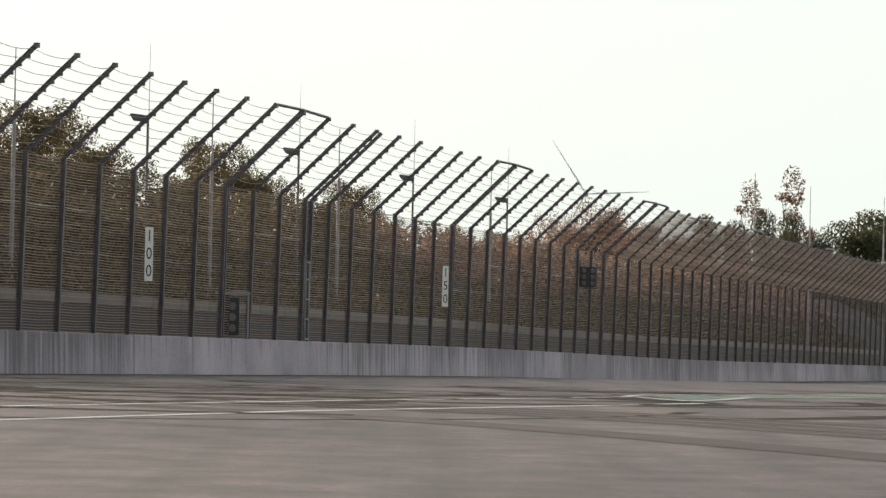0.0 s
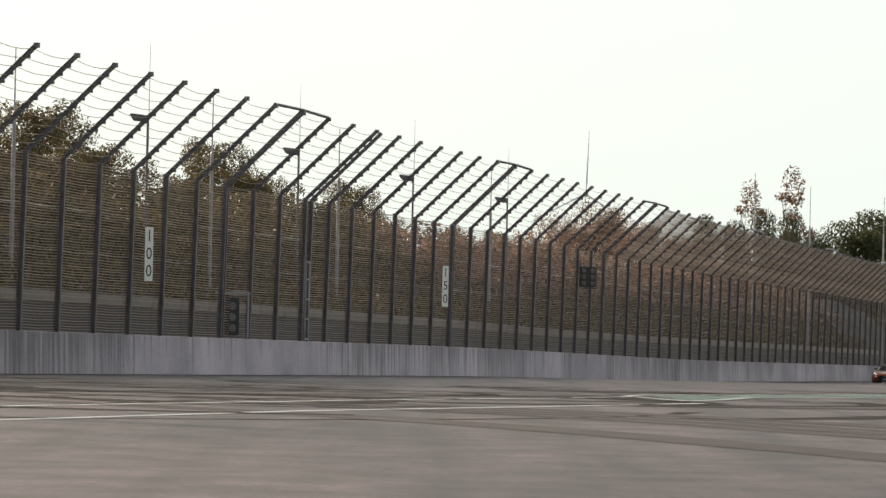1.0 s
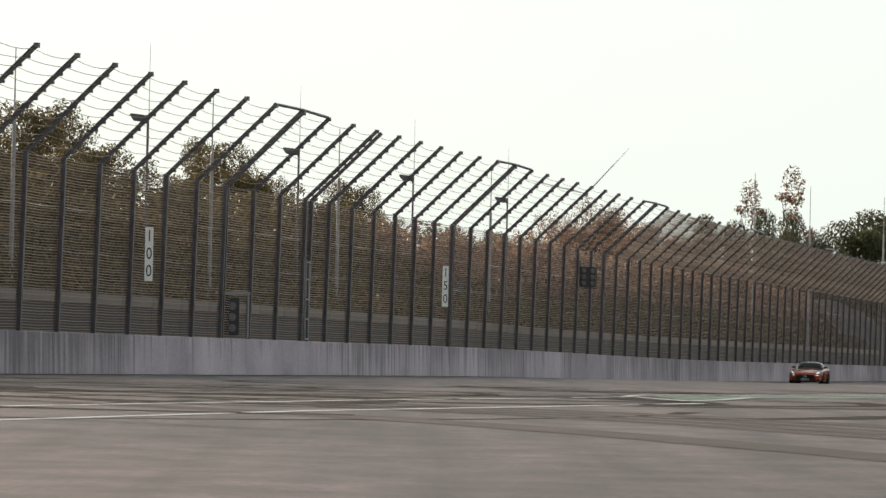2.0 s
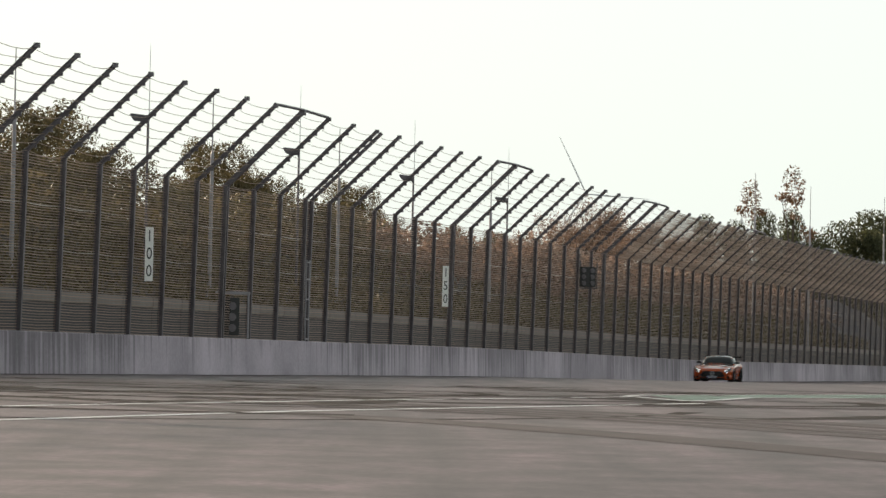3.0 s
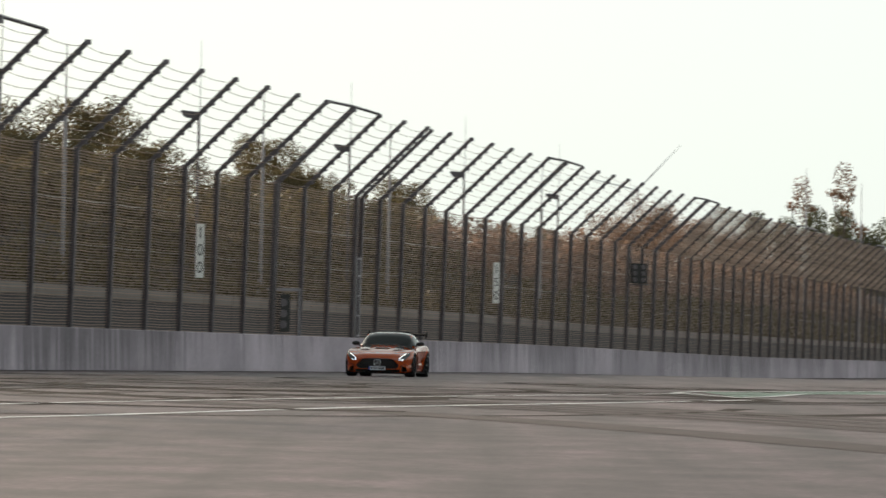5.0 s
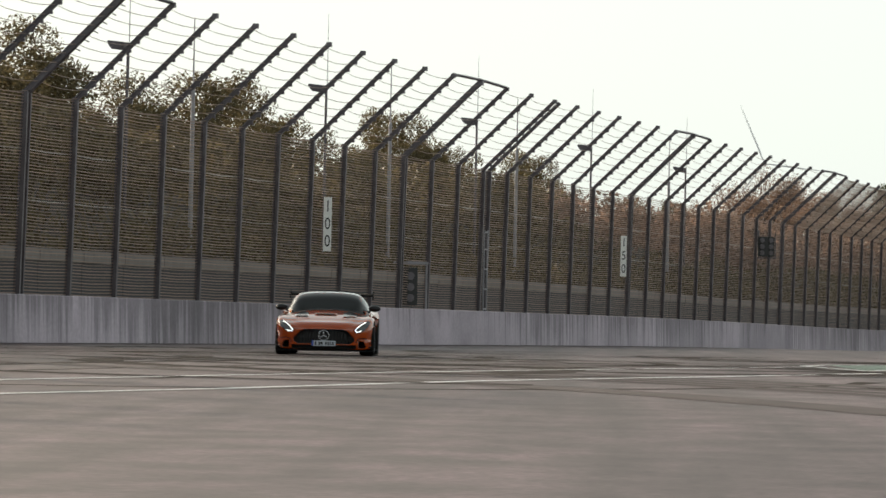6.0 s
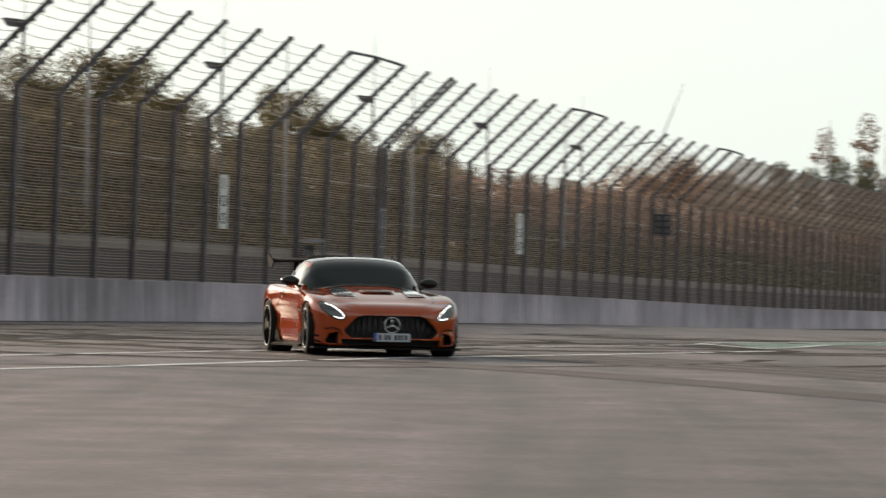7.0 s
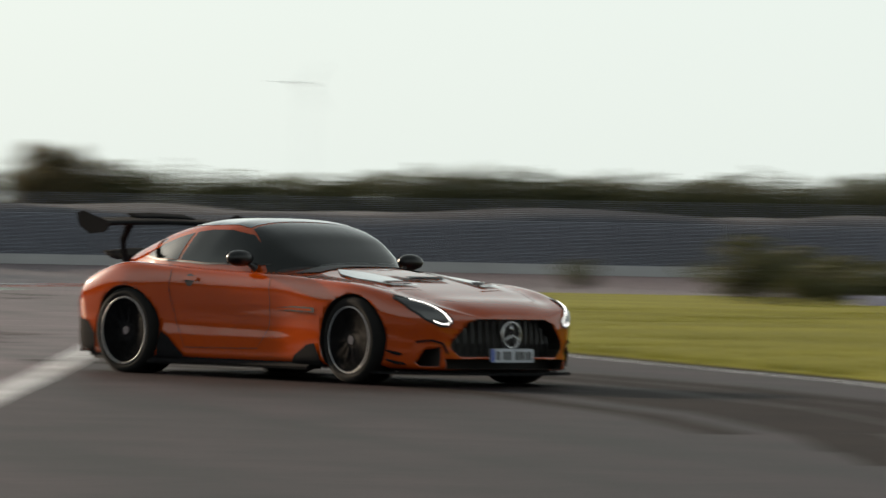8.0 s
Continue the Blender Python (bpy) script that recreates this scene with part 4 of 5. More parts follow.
def turbine(q, dist, hub, blade_len, start):
    x, y = q * dist, dist
    root = tagged(new("wind_turbine"), "pale grey three-bladed wind turbine on the horizon", "wind turbine", "wind turbines")
    root.matrix_world = pose(x, y, 0, 0, 0, -math.degrees(math.atan(q)))
    bm = bmesh.new()
    tube(bm, [(0, 0, 0), (0, 0, hub * 0.5), (0, 0, hub - 1.0)], [0.3, 0.25, 0.18], 14)
    part("tower", bm, TURBINE, root)
    part("nacelle", bevelled((-1.1, -2.2, hub - 1.1), (1.1, 4, hub + 1.1), 0.4, 3), TURBINE, root)
    bm = bmesh.new()
    tube(bm, [(0, 0.6, 0), (0, -1.2, 0), (0, -2.0, 0)], [1.0, 0.9, 0.2], 14)
    rotor = part("rotor", bm, TURBINE, root)
    rotor.matrix_basis = Matrix.Translation((0, -3.2, hub))
    bm = bmesh.new()
    n = 10
    rings = []
    for i in range(n + 1):
        t = i / n
        c = 0.7 * (0.5 + 0.8 * smoothstep(0, 0.2, t)) * (1 - 0.86 * t) + 0.08
        th = 0.5 * (1 - t) + 0.07
        rings.append([bm.verts.new((c * a, th * b, 0.8 + (blade_len - 0.8) * t)) for a, b in ((-0.35, 0), (0, -0.5), (0.65, 0), (0, 0.5))])
    for r0, r1 in zip(rings, rings[1:]):
        for k in range(4):
            bm.faces.new((r0[k], r0[(k + 1) % 4], r1[(k + 1) % 4], r1[k]))
    bm.faces.new(rings[0])
    bm.faces.new(rings[-1])
    bmesh.ops.recalc_face_normals(bm, faces=bm.faces)
    me = mesh_of("blade", bm, TURBINE)
    for k in range(3):
        b = new("blade", me)
        b.parent, b.matrix_basis = rotor, Matrix.Rotation(2 * math.pi * k / 3, 4, "Y")
    ROTORS.append((rotor, hub, start))


turbine(0.0308, 2200, 82.0, 30.0, -33.0)
turbine(0.1290, 2300, 92.0, 17.0, 60.0)
turbine(0.2130, 2300, 98.0, 15.0, 66.0)


# ---- the car ----
PAINT = mat("orange_metallic_paint", (0.335, 0.046, 0.003), rough=0.5, metal=0.0, spec=0.0, coat=1.0, grain=0.03, scale=300)
PAINT.node_tree.nodes["Principled BSDF"].inputs["Coat IOR"].default_value = 1.65
CARBON = mat("carbon_fibre", (0.010, 0.010, 0.011), rough=0.9, spec=0.05, coat=0.0, grain=0.25, scale=120)
CARBON_GLOSS = mat("glossy_carbon", (0.012, 0.012, 0.013), rough=0.12, coat=1.0, spec=0.8)
GLASS = mat("tinted_glass", (0.005, 0.007, 0.007), rough=0.03, spec=0.5)
TYRE = mat("tyre_rubber", (0.012, 0.012, 0.012), rough=0.9, spec=0.12, grain=0.2, scale=30)
CARBON_GLOSS.node_tree.nodes["Principled BSDF"].inputs["Coat IOR"].default_value = 1.9
RIM = mat("black_alloy", (0.006, 0.006, 0.007), rough=0.6, spec=0.04)
MIRROR_SHELL = mat("mirror_shell", (0.008, 0.008, 0.009), rough=0.3, spec=0.35)
GRILLE_BAR = mat("dark_chrome", (0.05, 0.05, 0.052), rough=0.25, metal=0.6)
CHROME = mat("chrome", (0.42, 0.42, 0.43), rough=0.15, metal=1.0)
SILVER = mat("silver_rim_edge", (0.20, 0.21, 0.23), rough=0.45, spec=0.3)
DRL = mat("running_light", (1.0, 0.97, 0.9), emit=2.5)
LAMP_GLASS = mat("lamp_glass", (0.05, 0.052, 0.055), rough=0.08, spec=0.7)
RED_LAMP = mat("tail_lamp", (0.35, 0.02, 0.015), rough=0.15)
PLATE_WHITE = mat("plate_white", (0.45, 0.47, 0.52), rough=0.4)
PLATE_BLUE = mat("plate_blue", (0.02, 0.06, 0.35), rough=0.4)
# near-black of linings and frames; flat insets in it paint the shade inside openings
SHADOW_GAP = mat("shadow_gap", (0.01, 0.008, 0.007), rough=0.7)
from mathutils.bvhtree import BVHTree

NOSE, TAIL = 2.18, -2.15


def curve(table):
    """A smooth function through a few (x, value) pairs, with no overshoot."""
    xs, ys = np.array([p[0] for p in table], float), np.array([p[1] for p in table], float)
    h, d = np.diff(xs), np.diff(ys) / np.diff(xs)
    m = np.zeros(len(xs))
    m[0], m[-1] = d[0], d[-1]
    for i in range(1, len(xs) - 1):
        if d[i - 1] * d[i] > 0:
            m[i] = 2 * d[i - 1] * d[i] / (d[i - 1] + d[i])

    def f(x):
        i = int(min(max(np.searchsorted(xs, x) - 1, 0), len(h) - 1))
        t = min(max((x - xs[i]) / h[i], 0.0), 1.0)
        return float((2 * t**3 - 3 * t * t + 1) * ys[i] + (t**3 - 2 * t * t + t) * h[i] * m[i] + (3 * t * t - 2 * t**3) * ys[i + 1] + (t**3 - t * t) * h[i] * m[i + 1])
    return f


body_w = curve([(-2.15, 0.50), (-2.11, 0.64), (-1.99, 0.80), (-1.75, 0.95), (-1.25, 1.0), (-0.95, 0.975), (-0.5, 0.94), (0, 0.925), (0.5, 0.935), (0.95, 0.965), (1.315, 0.985), (1.62, 0.965), (1.82, 0.925), (1.98, 0.85), (2.09, 0.72), (2.155, 0.54), (2.18, 0.40)])
body_c = curve([(-2.15, 0.52), (-2.11, 0.60), (-1.98, 0.745), (-1.7, 0.89), (-1, 0.90), (0, 0.90), (0.5, 0.905), (0.9, 0.855), (1.315, 0.79), (1.6, 0.735), (1.82, 0.685), (1.98, 0.655), (2.09, 0.615), (2.155, 0.575), (2.18, 0.55)])
body_s = curve([(-2.15, 0.46), (-2.11, 0.52), (-1.98, 0.65), (-1.72, 0.80), (-1.25, 0.905), (-0.95, 0.89), (-0.5, 0.865), (0, 0.845), (0.5, 0.83), (0.95, 0.80), (1.315, 0.775), (1.6, 0.73), (1.82, 0.67), (1.98, 0.63), (2.09, 0.59), (2.155, 0.55), (2.18, 0.53)])
body_b = curve([(-2.15, 0.40), (-2.11, 0.30), (-1.98, 0.20), (-1.7, 0.15), (-1, 0.13), (1.7, 0.12), (2.0, 0.115), (2.18, 0.13)])


def ring_curve(pts, n):
    """n points evenly along a smooth curve through pts (Catmull-Rom)."""
    pts = [Vector(p) for p in pts]
    out = []
    for i in range(n):
        u = i / (n - 1) * (len(pts) - 1)
        k = min(int(u), len(pts) - 2)
        t = u - k
        p0, p1, p2, p3 = (pts[min(max(k + j, 0), len(pts) - 1)] for j in (-1, 0, 1, 2))
        out.append(0.5 * ((2 * p1) + (p2 - p0) * t + (2 * p0 - 5 * p1 + 4 * p2 - p3) * t * t + (3 * p1 - p0 - 3 * p2 + p3) * t**3))
    return out


def body_section(x):
    w, c, s, b = body_w(x), body_c(x), body_s(x), body_b(x)
    d = s - b
    waist = 0.022 * smoothstep(1.2, 0.6, abs(x + 0.1))  # the flank tucks in between the wheels
    pts = [(0, b), (0.6 * w, b), (0.93 * w, b + 0.01), (0.985 * w - waist, b + 0.2 * d), (0.985 * w - 1.6 * waist, b + 0.45 * d), (1.0 * w - waist, b + 0.66 * d), (0.995 * w - 0.4 * waist, b + 0.83 * d), (0.955 * w, s - 0.035 * min(1, d)), (0.87 * w, s), (0.72 * w, s + 0.2 * (c - s) - 0.008), (0.5 * w, s + 0.62 * (c - s)), (0.27 * w, s + 0.94 * (c - s)), (0, c)]
    return ring_curve([(0, y, z) for y, z in pts], 49)


def loft(sections):
    """A closed solid through half sections (x, points from the bottom centre to the top centre), mirrored."""
    bm = bmesh.new()
    rings = []
    for x, half in sections:
        full = [(-p.y, p.z) for p in half] + [(p.y, p.z) for p in half[-2:0:-1]]
        rings.append([bm.verts.new((x, y, z)) for y, z in full])
    for a, b in zip(rings, rings[1:]):
        for k in range(len(a)):
            bm.faces.new((a[k], a[(k + 1) % len(a)], b[(k + 1) % len(a)], b[k]))
    bm.faces.new(rings[0])
    bm.faces.new(rings[-1][::-1])
    bmesh.ops.recalc_face_normals(bm, faces=bm.faces)
    return bm


def spaced(a, b, n):
    """Stations that crowd at both ends, where the plan curves most."""
    return [a + (b - a) * 0.5 * (1 - math.cos(math.pi * (0.06 + 0.94 * i / n) if i else 0)) for i in range(n)] + [b]


def cut(bm, cutters, material, inside):
    """The solid bm less the solids of cutters, as a finished mesh; what is laid open takes the material inside."""
    ob = new("blank", mesh_of("blank", bm, [material, inside], True))
    tools = []
    for c in cutters:
        bmesh.ops.recalc_face_normals(c, faces=c.faces)
        tool = new("tool", mesh_of("tool", c, inside))
        mod = ob.modifiers.new("cut", "BOOLEAN")
        mod.operation, mod.object, mod.solver, mod.material_mode = "DIFFERENCE", tool, "EXACT", "TRANSFER"
        tools.append(tool)
    me = bpy.data.meshes.new_from_object(ob.evaluated_get(bpy.context.evaluated_depsgraph_get()))
    for o in tools + [ob]:
        bpy.data.objects.remove(o)
    return me


def prism(poly, lo, hi, axis):
    """A solid over a polygon in the plane across axis, from lo to hi along it."""
    bm = bmesh.new()

    def at(p, h):
        return (h, *p) if axis == "x" else (p[0], h, p[1]) if axis == "y" else (*p, h)
    a, b = [bm.verts.new(at(p, lo)) for p in poly], [bm.verts.new(at(p, hi)) for p in poly]
    bm.faces.new(a)
    bm.faces.new(b[::-1])
    for i in range(len(poly)):
        bm.faces.new((a[i], b[i], b[(i + 1) % len(poly)], a[(i + 1) % len(poly)]))
    bmesh.ops.recalc_face_normals(bm, faces=bm.faces)
    return bm


def circle(cx, cz, r, n=40):
    return [(cx + r * math.cos(2 * math.pi * i / n), cz + r * math.sin(2 * math.pi * i / n)) for i in range(n)]


def mirrored(poly):
    return [(-a, b) for a, b in poly][::-1]


FRONT, REAR, HUB = 1.415, -1.215, 0.335
GRILLE = [(0.36, 0.515), (0.46, 0.485), (0.60, 0.335), (0.60, 0.285), (0.52, 0.225), (-0.52, 0.225), (-0.60, 0.285), (-0.60, 0.335), (-0.46, 0.485), (-0.36, 0.515)]
LOWER = [(0.645, 0.21), (0.63, 0.13), (-0.63, 0.13), (-0.645, 0.21)]
INTAKE = [(0.68, 0.30), (0.79, 0.275), (0.83, 0.18), (0.80, 0.15), (0.68, 0.15)]


def car_body():
    xs = spaced(TAIL, NOSE, 110)
    bm = loft([(x, body_section(x)) for x in xs])
    solid = bm.copy()
    tree = BVHTree.FromBMesh(solid)
    solid.free()
    cutters = [prism(circle(FRONT, HUB, 0.352), s * 0.62, s * 1.2, "y") for s in (-1, 1)]
    cutters += [prism(circle(REAR, HUB + 0.01, 0.368), s * 0.60, s * 1.2, "y") for s in (-1, 1)]
    cutters += [prism(GRILLE, 1.96, 2.6, "x"), prism(LOWER, 1.98, 2.6, "x"), prism(INTAKE, 1.75, 2.6, "x"), prism(mirrored(INTAKE), 1.75, 2.6, "x")]
    me = cut(bm, cutters, PAINT, SHADOW_GAP)
    ob = new("body", me)
    ob.parent = car
    return tagged(ob, "orange metallic bodywork"), tree


roof_z = curve([(-2.02, 0.90), (-1.8, 0.985), (-1.55, 1.08), (-1.25, 1.175), (-0.95, 1.24), (-0.68, 1.272), (-0.42, 1.272), (-0.18, 1.235), (0.04, 1.165), (0.26, 1.055), (0.43, 0.965), (0.57, 0.89), (0.65, 0.85)])
belt_w = curve([(-2.02, 0.40), (-1.8, 0.56), (-1.5, 0.70), (-1.2, 0.785), (-0.8, 0.835), (-0.3, 0.845), (0.1, 0.83), (0.30, 0.78), (0.45, 0.68), (0.58, 0.50), (0.65, 0.30)])


def cabin_section(x):
    w, z = belt_w(x), roof_z(x)
    b = 0.74
    h = z - b
    return ring_curve([(0, q * w, b + k * h) for q, k in ((0, 0), (0.8, 0), (1.0, 0.02), (0.99, 0.2), (0.955, 0.42), (0.87, 0.66), (0.775, 0.835), (0.66, 0.925), (0.45, 0.975), (0.22, 0.995), (0, 1.0))], 41)


def car_cabin():
    bm = loft([(x, cabin_section(x)) for x in spaced(-2.02, 0.65, 70)])
    solid = bm.copy()
    tree = BVHTree.FromBMesh(solid)
    solid.free()
    return part("cabin_shell", bm, PAINT, car, smooth=True), tree


def inset(name, tree, poly, axis, lift, material, parent, label="", side=1, size=0.05):
    """A thin panel that follows the bodywork: the polygon, given across axis, laid on the surface and raised by lift."""
    bm = bmesh.new()
    co = {"x": lambda p, h: (h, *p), "y": lambda p, h: (p[0], h, p[1]), "z": lambda p, h: (*p, h)}[axis]
    for piece in poly if isinstance(poly[0][0], tuple) else [poly]:
        bm.faces.new([bm.verts.new(co(p, 0)) for p in piece])
    bmesh.ops.remove_doubles(bm, verts=bm.verts[:], dist=1e-5)
    bmesh.ops.triangulate(bm, faces=bm.faces[:])
    for _ in range(5):
        long = [e for e in bm.edges if e.calc_length() > size]
        if not long:
            break
        bmesh.ops.subdivide_edges(bm, edges=long, cuts=1)
        bmesh.ops.triangulate(bm, faces=[f for f in bm.faces if len(f.verts) > 3])
    way = {"x": Vector((-1, 0, 0)), "y": Vector((0, -1, 0)), "z": Vector((0, 0, -1))}[axis] * side
    lost = []
    for v in bm.verts:
        start = v.co - way * 4
        p, n, _, _ = tree.ray_cast(start, way)
        if p is None:
            lost.append(v)
            continue
        v.co = p + n * lift
    bmesh.ops.delete(bm, geom=lost, context="VERTS")
    bmesh.ops.recalc_face_normals(bm, faces=bm.faces)
    if bm.faces and sum((f.normal.dot(way) for f in bm.faces)) > 0:
        bmesh.ops.reverse_faces(bm, faces=bm.faces)
    ob = part(name, bm, material, parent, label, True)
    return ob


def stroke(pts, w):
    """A narrow band polygon along a line of 2D points."""
    left, right = [], []
    for i, p in enumerate(pts):
        a, b = Vector(pts[max(i - 1, 0)]), Vector(pts[min(i + 1, len(pts) - 1)])
        d = (b - a).normalized() * w / 2
        left.append((p[0] - d.y, p[1] + d.x))
        right.append((p[0] + d.y, p[1] - d.x))
    return [(left[i], left[i + 1], right[i + 1], right[i]) for i in range(len(pts) - 1)]


def lathe(profile, n=48):
    """A solid of revolution about y; profile: (y, radius)."""
    bm = bmesh.new()
    rings = [[bm.verts.new((r * math.cos(2 * math.pi * i / n), y, r * math.sin(2 * math.pi * i / n))) for i in range(n)] for y, r in profile]
    for a, b in zip(rings, rings[1:] + rings[:1]):
        for i in range(n):
            bm.faces.new((a[i], a[(i + 1) % n], b[(i + 1) % n], b[i]))
    bmesh.ops.recalc_face_normals(bm, faces=bm.faces)
    return bm


def wheel_meshes(r, w, rim_r, face):
    """Rim (a deep barrel with ten forked spokes), tyre and bright edge; face: -1 or 1, the outer side along y."""
    o = face * w / 2
    rim = lathe([(o * 0.92, rim_r - 0.012), (o * 0.92, rim_r - 0.004), (-o * 0.9, rim_r - 0.004), (-o * 0.9, rim_r - 0.03), (o * 0.6, rim_r - 0.035)])
    tube(rim, [(0, o * 0.45, 0), (0, o * 0.8, 0)], 0.075, 20)
    tyre = lathe([(o, rim_r + 0.004), (o * 1.04, rim_r + 0.03), (o * 1.03, r - 0.035), (o * 0.92, r - 0.008), (o * 0.6, r), (-o * 0.6, r), (-o * 0.92, r - 0.008), (-o * 1.03, r - 0.035), (-o * 1.0, rim_r), (o * 0.7, rim_r)], 56)
    edge = lathe([(o * 0.97, rim_r + 0.003), (o * 1.035, rim_r + 0.001), (o * 1.035, rim_r - 0.007), (o * 0.97, rim_r - 0.009)], 56)
    disc = bmesh.new()
    tube(disc, [(0, o * 0.1, 0), (0, o * 0.22, 0)], rim_r * 0.76, 40)
    cap = bmesh.new()
    tube(cap, [(0, o * 0.8, 0), (0, o * 0.86, 0)], 0.034, 20)
    spoke = bmesh.new()
    for fork in (-1, 1):
        tube(spoke, [(q * math.cos(fork * f), yy, q * math.sin(fork * f)) for q, f, yy in ((0.06, 0.05, o * 0.72), (rim_r * 0.5, 0.05, o * 0.80), (rim_r - 0.015, 0.15, o * 0.90))], [0.018, 0.014, 0.014], 6)
    return mesh_of("spoke", spoke, RIM), mesh_of("wheel", rim, RIM), mesh_of("tyre", tyre, TYRE, True), mesh_of("rim_edge", edge, SILVER, True), mesh_of("brake_disc", disc, RIM), mesh_of("hub_cap", cap, CHROME)


WHEELS = []


def build_wheels():
    for x, r, w, rim_r, y in ((FRONT, 0.335, 0.28, 0.255, 0.835), (REAR, 0.35, 0.325, 0.268, 0.825)):
        for side in (-1, 1):
            spoke, wheel, tyre, edge, disc, cap = wheel_meshes(r, w, rim_r, side)
            ob = tagged(new("wheel", wheel), "black multi-spoke alloy wheel")
            ob.parent = car
            for name, me in (("tyre", tyre), ("rim_edge", edge), ("brake_disc", disc), ("hub_cap", cap)):
                new(name, me).parent = ob
            for i in range(10):
                piece = new("spoke", spoke)
                piece.parent, piece.matrix_basis = ob, Matrix.Rotation(2 * math.pi * i / 10, 4, "Y")
            WHEELS.append((ob, x, y * side, r))


def build_front(body_tree, body):
    for i in range(15):
        y = -0.49 + 0.07 * i
        top = 0.508 if abs(y) < 0.36 else 0.508 - 0.9 * (abs(y) - 0.36)
        xx = NOSE - 0.035 - 0.22 * y * y
        bm = bmesh.new()
        tube(bm, [(xx - 0.02, y, 0.245), (xx, y, 0.33), (xx - 0.015, y, top - 0.005)], 0.008, 6)
        part("grille_bar", bm, GRILLE_BAR, body)
    # round emblem: a ring with three bars
    bm = bmesh.new()
    n = 36
    rings = [[bm.verts.new((NOSE + 0.0 + 0.014 * math.sin(2 * math.pi * j / 6), (0.098 + 0.012 * math.cos(2 * math.pi * j / 6)) * math.cos(2 * math.pi * i / n), 0.395 + (0.098 + 0.012 * math.cos(2 * math.pi * j / 6)) * math.sin(2 * math.pi * i / n))) for j in range(6)] for i in range(n)]
    for i in range(n):
        for j in range(6):
            bm.faces.new((rings[i][j], rings[i][(j + 1) % 6], rings[(i + 1) % n][(j + 1) % 6], rings[(i + 1) % n][j]))
    bmesh.ops.recalc_face_normals(bm, faces=bm.faces)
    for k in range(3):
        a = math.pi / 2 + 2 * math.pi * k / 3
        tube(bm, [(NOSE + 0.004, 0, 0.395), (NOSE + 0.004, 0.096 * math.cos(a), 0.395 + 0.096 * math.sin(a))], [0.02, 0.006], 6)
    part("emblem", bm, CHROME, body, "round chrome ring emblem", True)
    plate = part("number_plate", bevelled((NOSE + 0.012, -0.235, 0.185), (NOSE + 0.024, 0.235, 0.29), 0.004), PLATE_WHITE, car, "white plate with a blue band and dark bars")
    part("plate_band", bevelled((NOSE + 0.0245, -0.233, 0.188), (NOSE + 0.027, -0.196, 0.287), 0.001), PLATE_BLUE, plate)
    for y0, y1 in ((-0.175, -0.14), (-0.10, -0.065), (-0.052, -0.018), (0.03, 0.065), (0.078, 0.113), (0.126, 0.148), (0.165, 0.20)):
        part("plate_bar", bevelled((NOSE + 0.0245, y0, 0.205), (NOSE + 0.027, y1, 0.27), 0.001), BLACK, plate)
    # splitter and lower lip
    bm = bmesh.new()
    out = [(NOSE + 0.10 - 0.42 * abs(y) ** 2.6, y) for y in [-0.96 + 0.08 * i for i in range(25)]]
    inner = [(min(p[0] - 0.35, 1.72), p[1]) for p in out]
    for z0, z1 in ((0.085, 0.105),):
        lo_o, hi_o = [bm.verts.new((*p, z0)) for p in out], [bm.verts.new((*p, z1)) for p in out]
        lo_i, hi_i = [bm.verts.new((*p, z0)) for p in inner], [bm.verts.new((*p, z1)) for p in inner]
        for a, b in ((lo_i, lo_o), (lo_o, hi_o), (hi_o, hi_i), (hi_i, lo_i)):
            for i in range(len(a) - 1):
                bm.faces.new((a[i], a[i + 1], b[i + 1], b[i]))
        bm.faces.new((lo_i[0], lo_o[0], hi_o[0], hi_i[0]))
        bm.faces.new((lo_i[-1], lo_o[-1], hi_o[-1], hi_i[-1]))
    bmesh.ops.recalc_face_normals(bm, faces=bm.faces)
    part("front_splitter", bm, CARBON, car, "black carbon fibre front lip")
    for s in (-1, 1):
        def m(poly):
            if isinstance(poly[0][0], tuple):
                return [tuple(m(list(q))) for q in poly]
            return poly if s > 0 else [(-a, b) for a, b in poly][::-1]
        lens = [(0.59, 0.50), (0.625, 0.455), (0.69, 0.455), (0.785, 0.505), (0.857, 0.58), (0.885, 0.655), (0.857, 0.68), (0.75, 0.635), (0.655, 0.57)]
        lamp = inset("headlight", body_tree, m(lens), "x", 0.006, LAMP_GLASS, car, "slim headlight with bright running light strip")
        inset("light_strip", body_tree, m(stroke([(0.815, 0.652), (0.745, 0.617), (0.655, 0.553), (0.612, 0.498), (0.635, 0.472), (0.685, 0.474), (0.735, 0.497)], 0.009)), "x", 0.011, DRL, lamp, size=0.03)
        inset("headlight_frame", body_tree, m(stroke(lens + lens[:1], 0.014)), "x", 0.008, SHADOW_GAP, lamp, size=0.04)
        # dark blade over the outer intake, and the corner fin
        inset("intake_blade", body_tree, m(stroke([(0.63, 0.25), (0.665, 0.325), (0.74, 0.35), (0.83, 0.335)], 0.016)), "x", 0.012, CARBON, car)
        for k in range(2):
            bm = bmesh.new()
            tube(bm, [(1.95 - 0.02 * k, s * 0.82, 0.16 + 0.07 * k), (1.86, s * 0.915, 0.175 + 0.07 * k), (1.79, s * 0.95, 0.195 + 0.07 * k)], [0.008, 0.014, 0.008], 6)
            part("corner_fin", bm, CARBON, car)


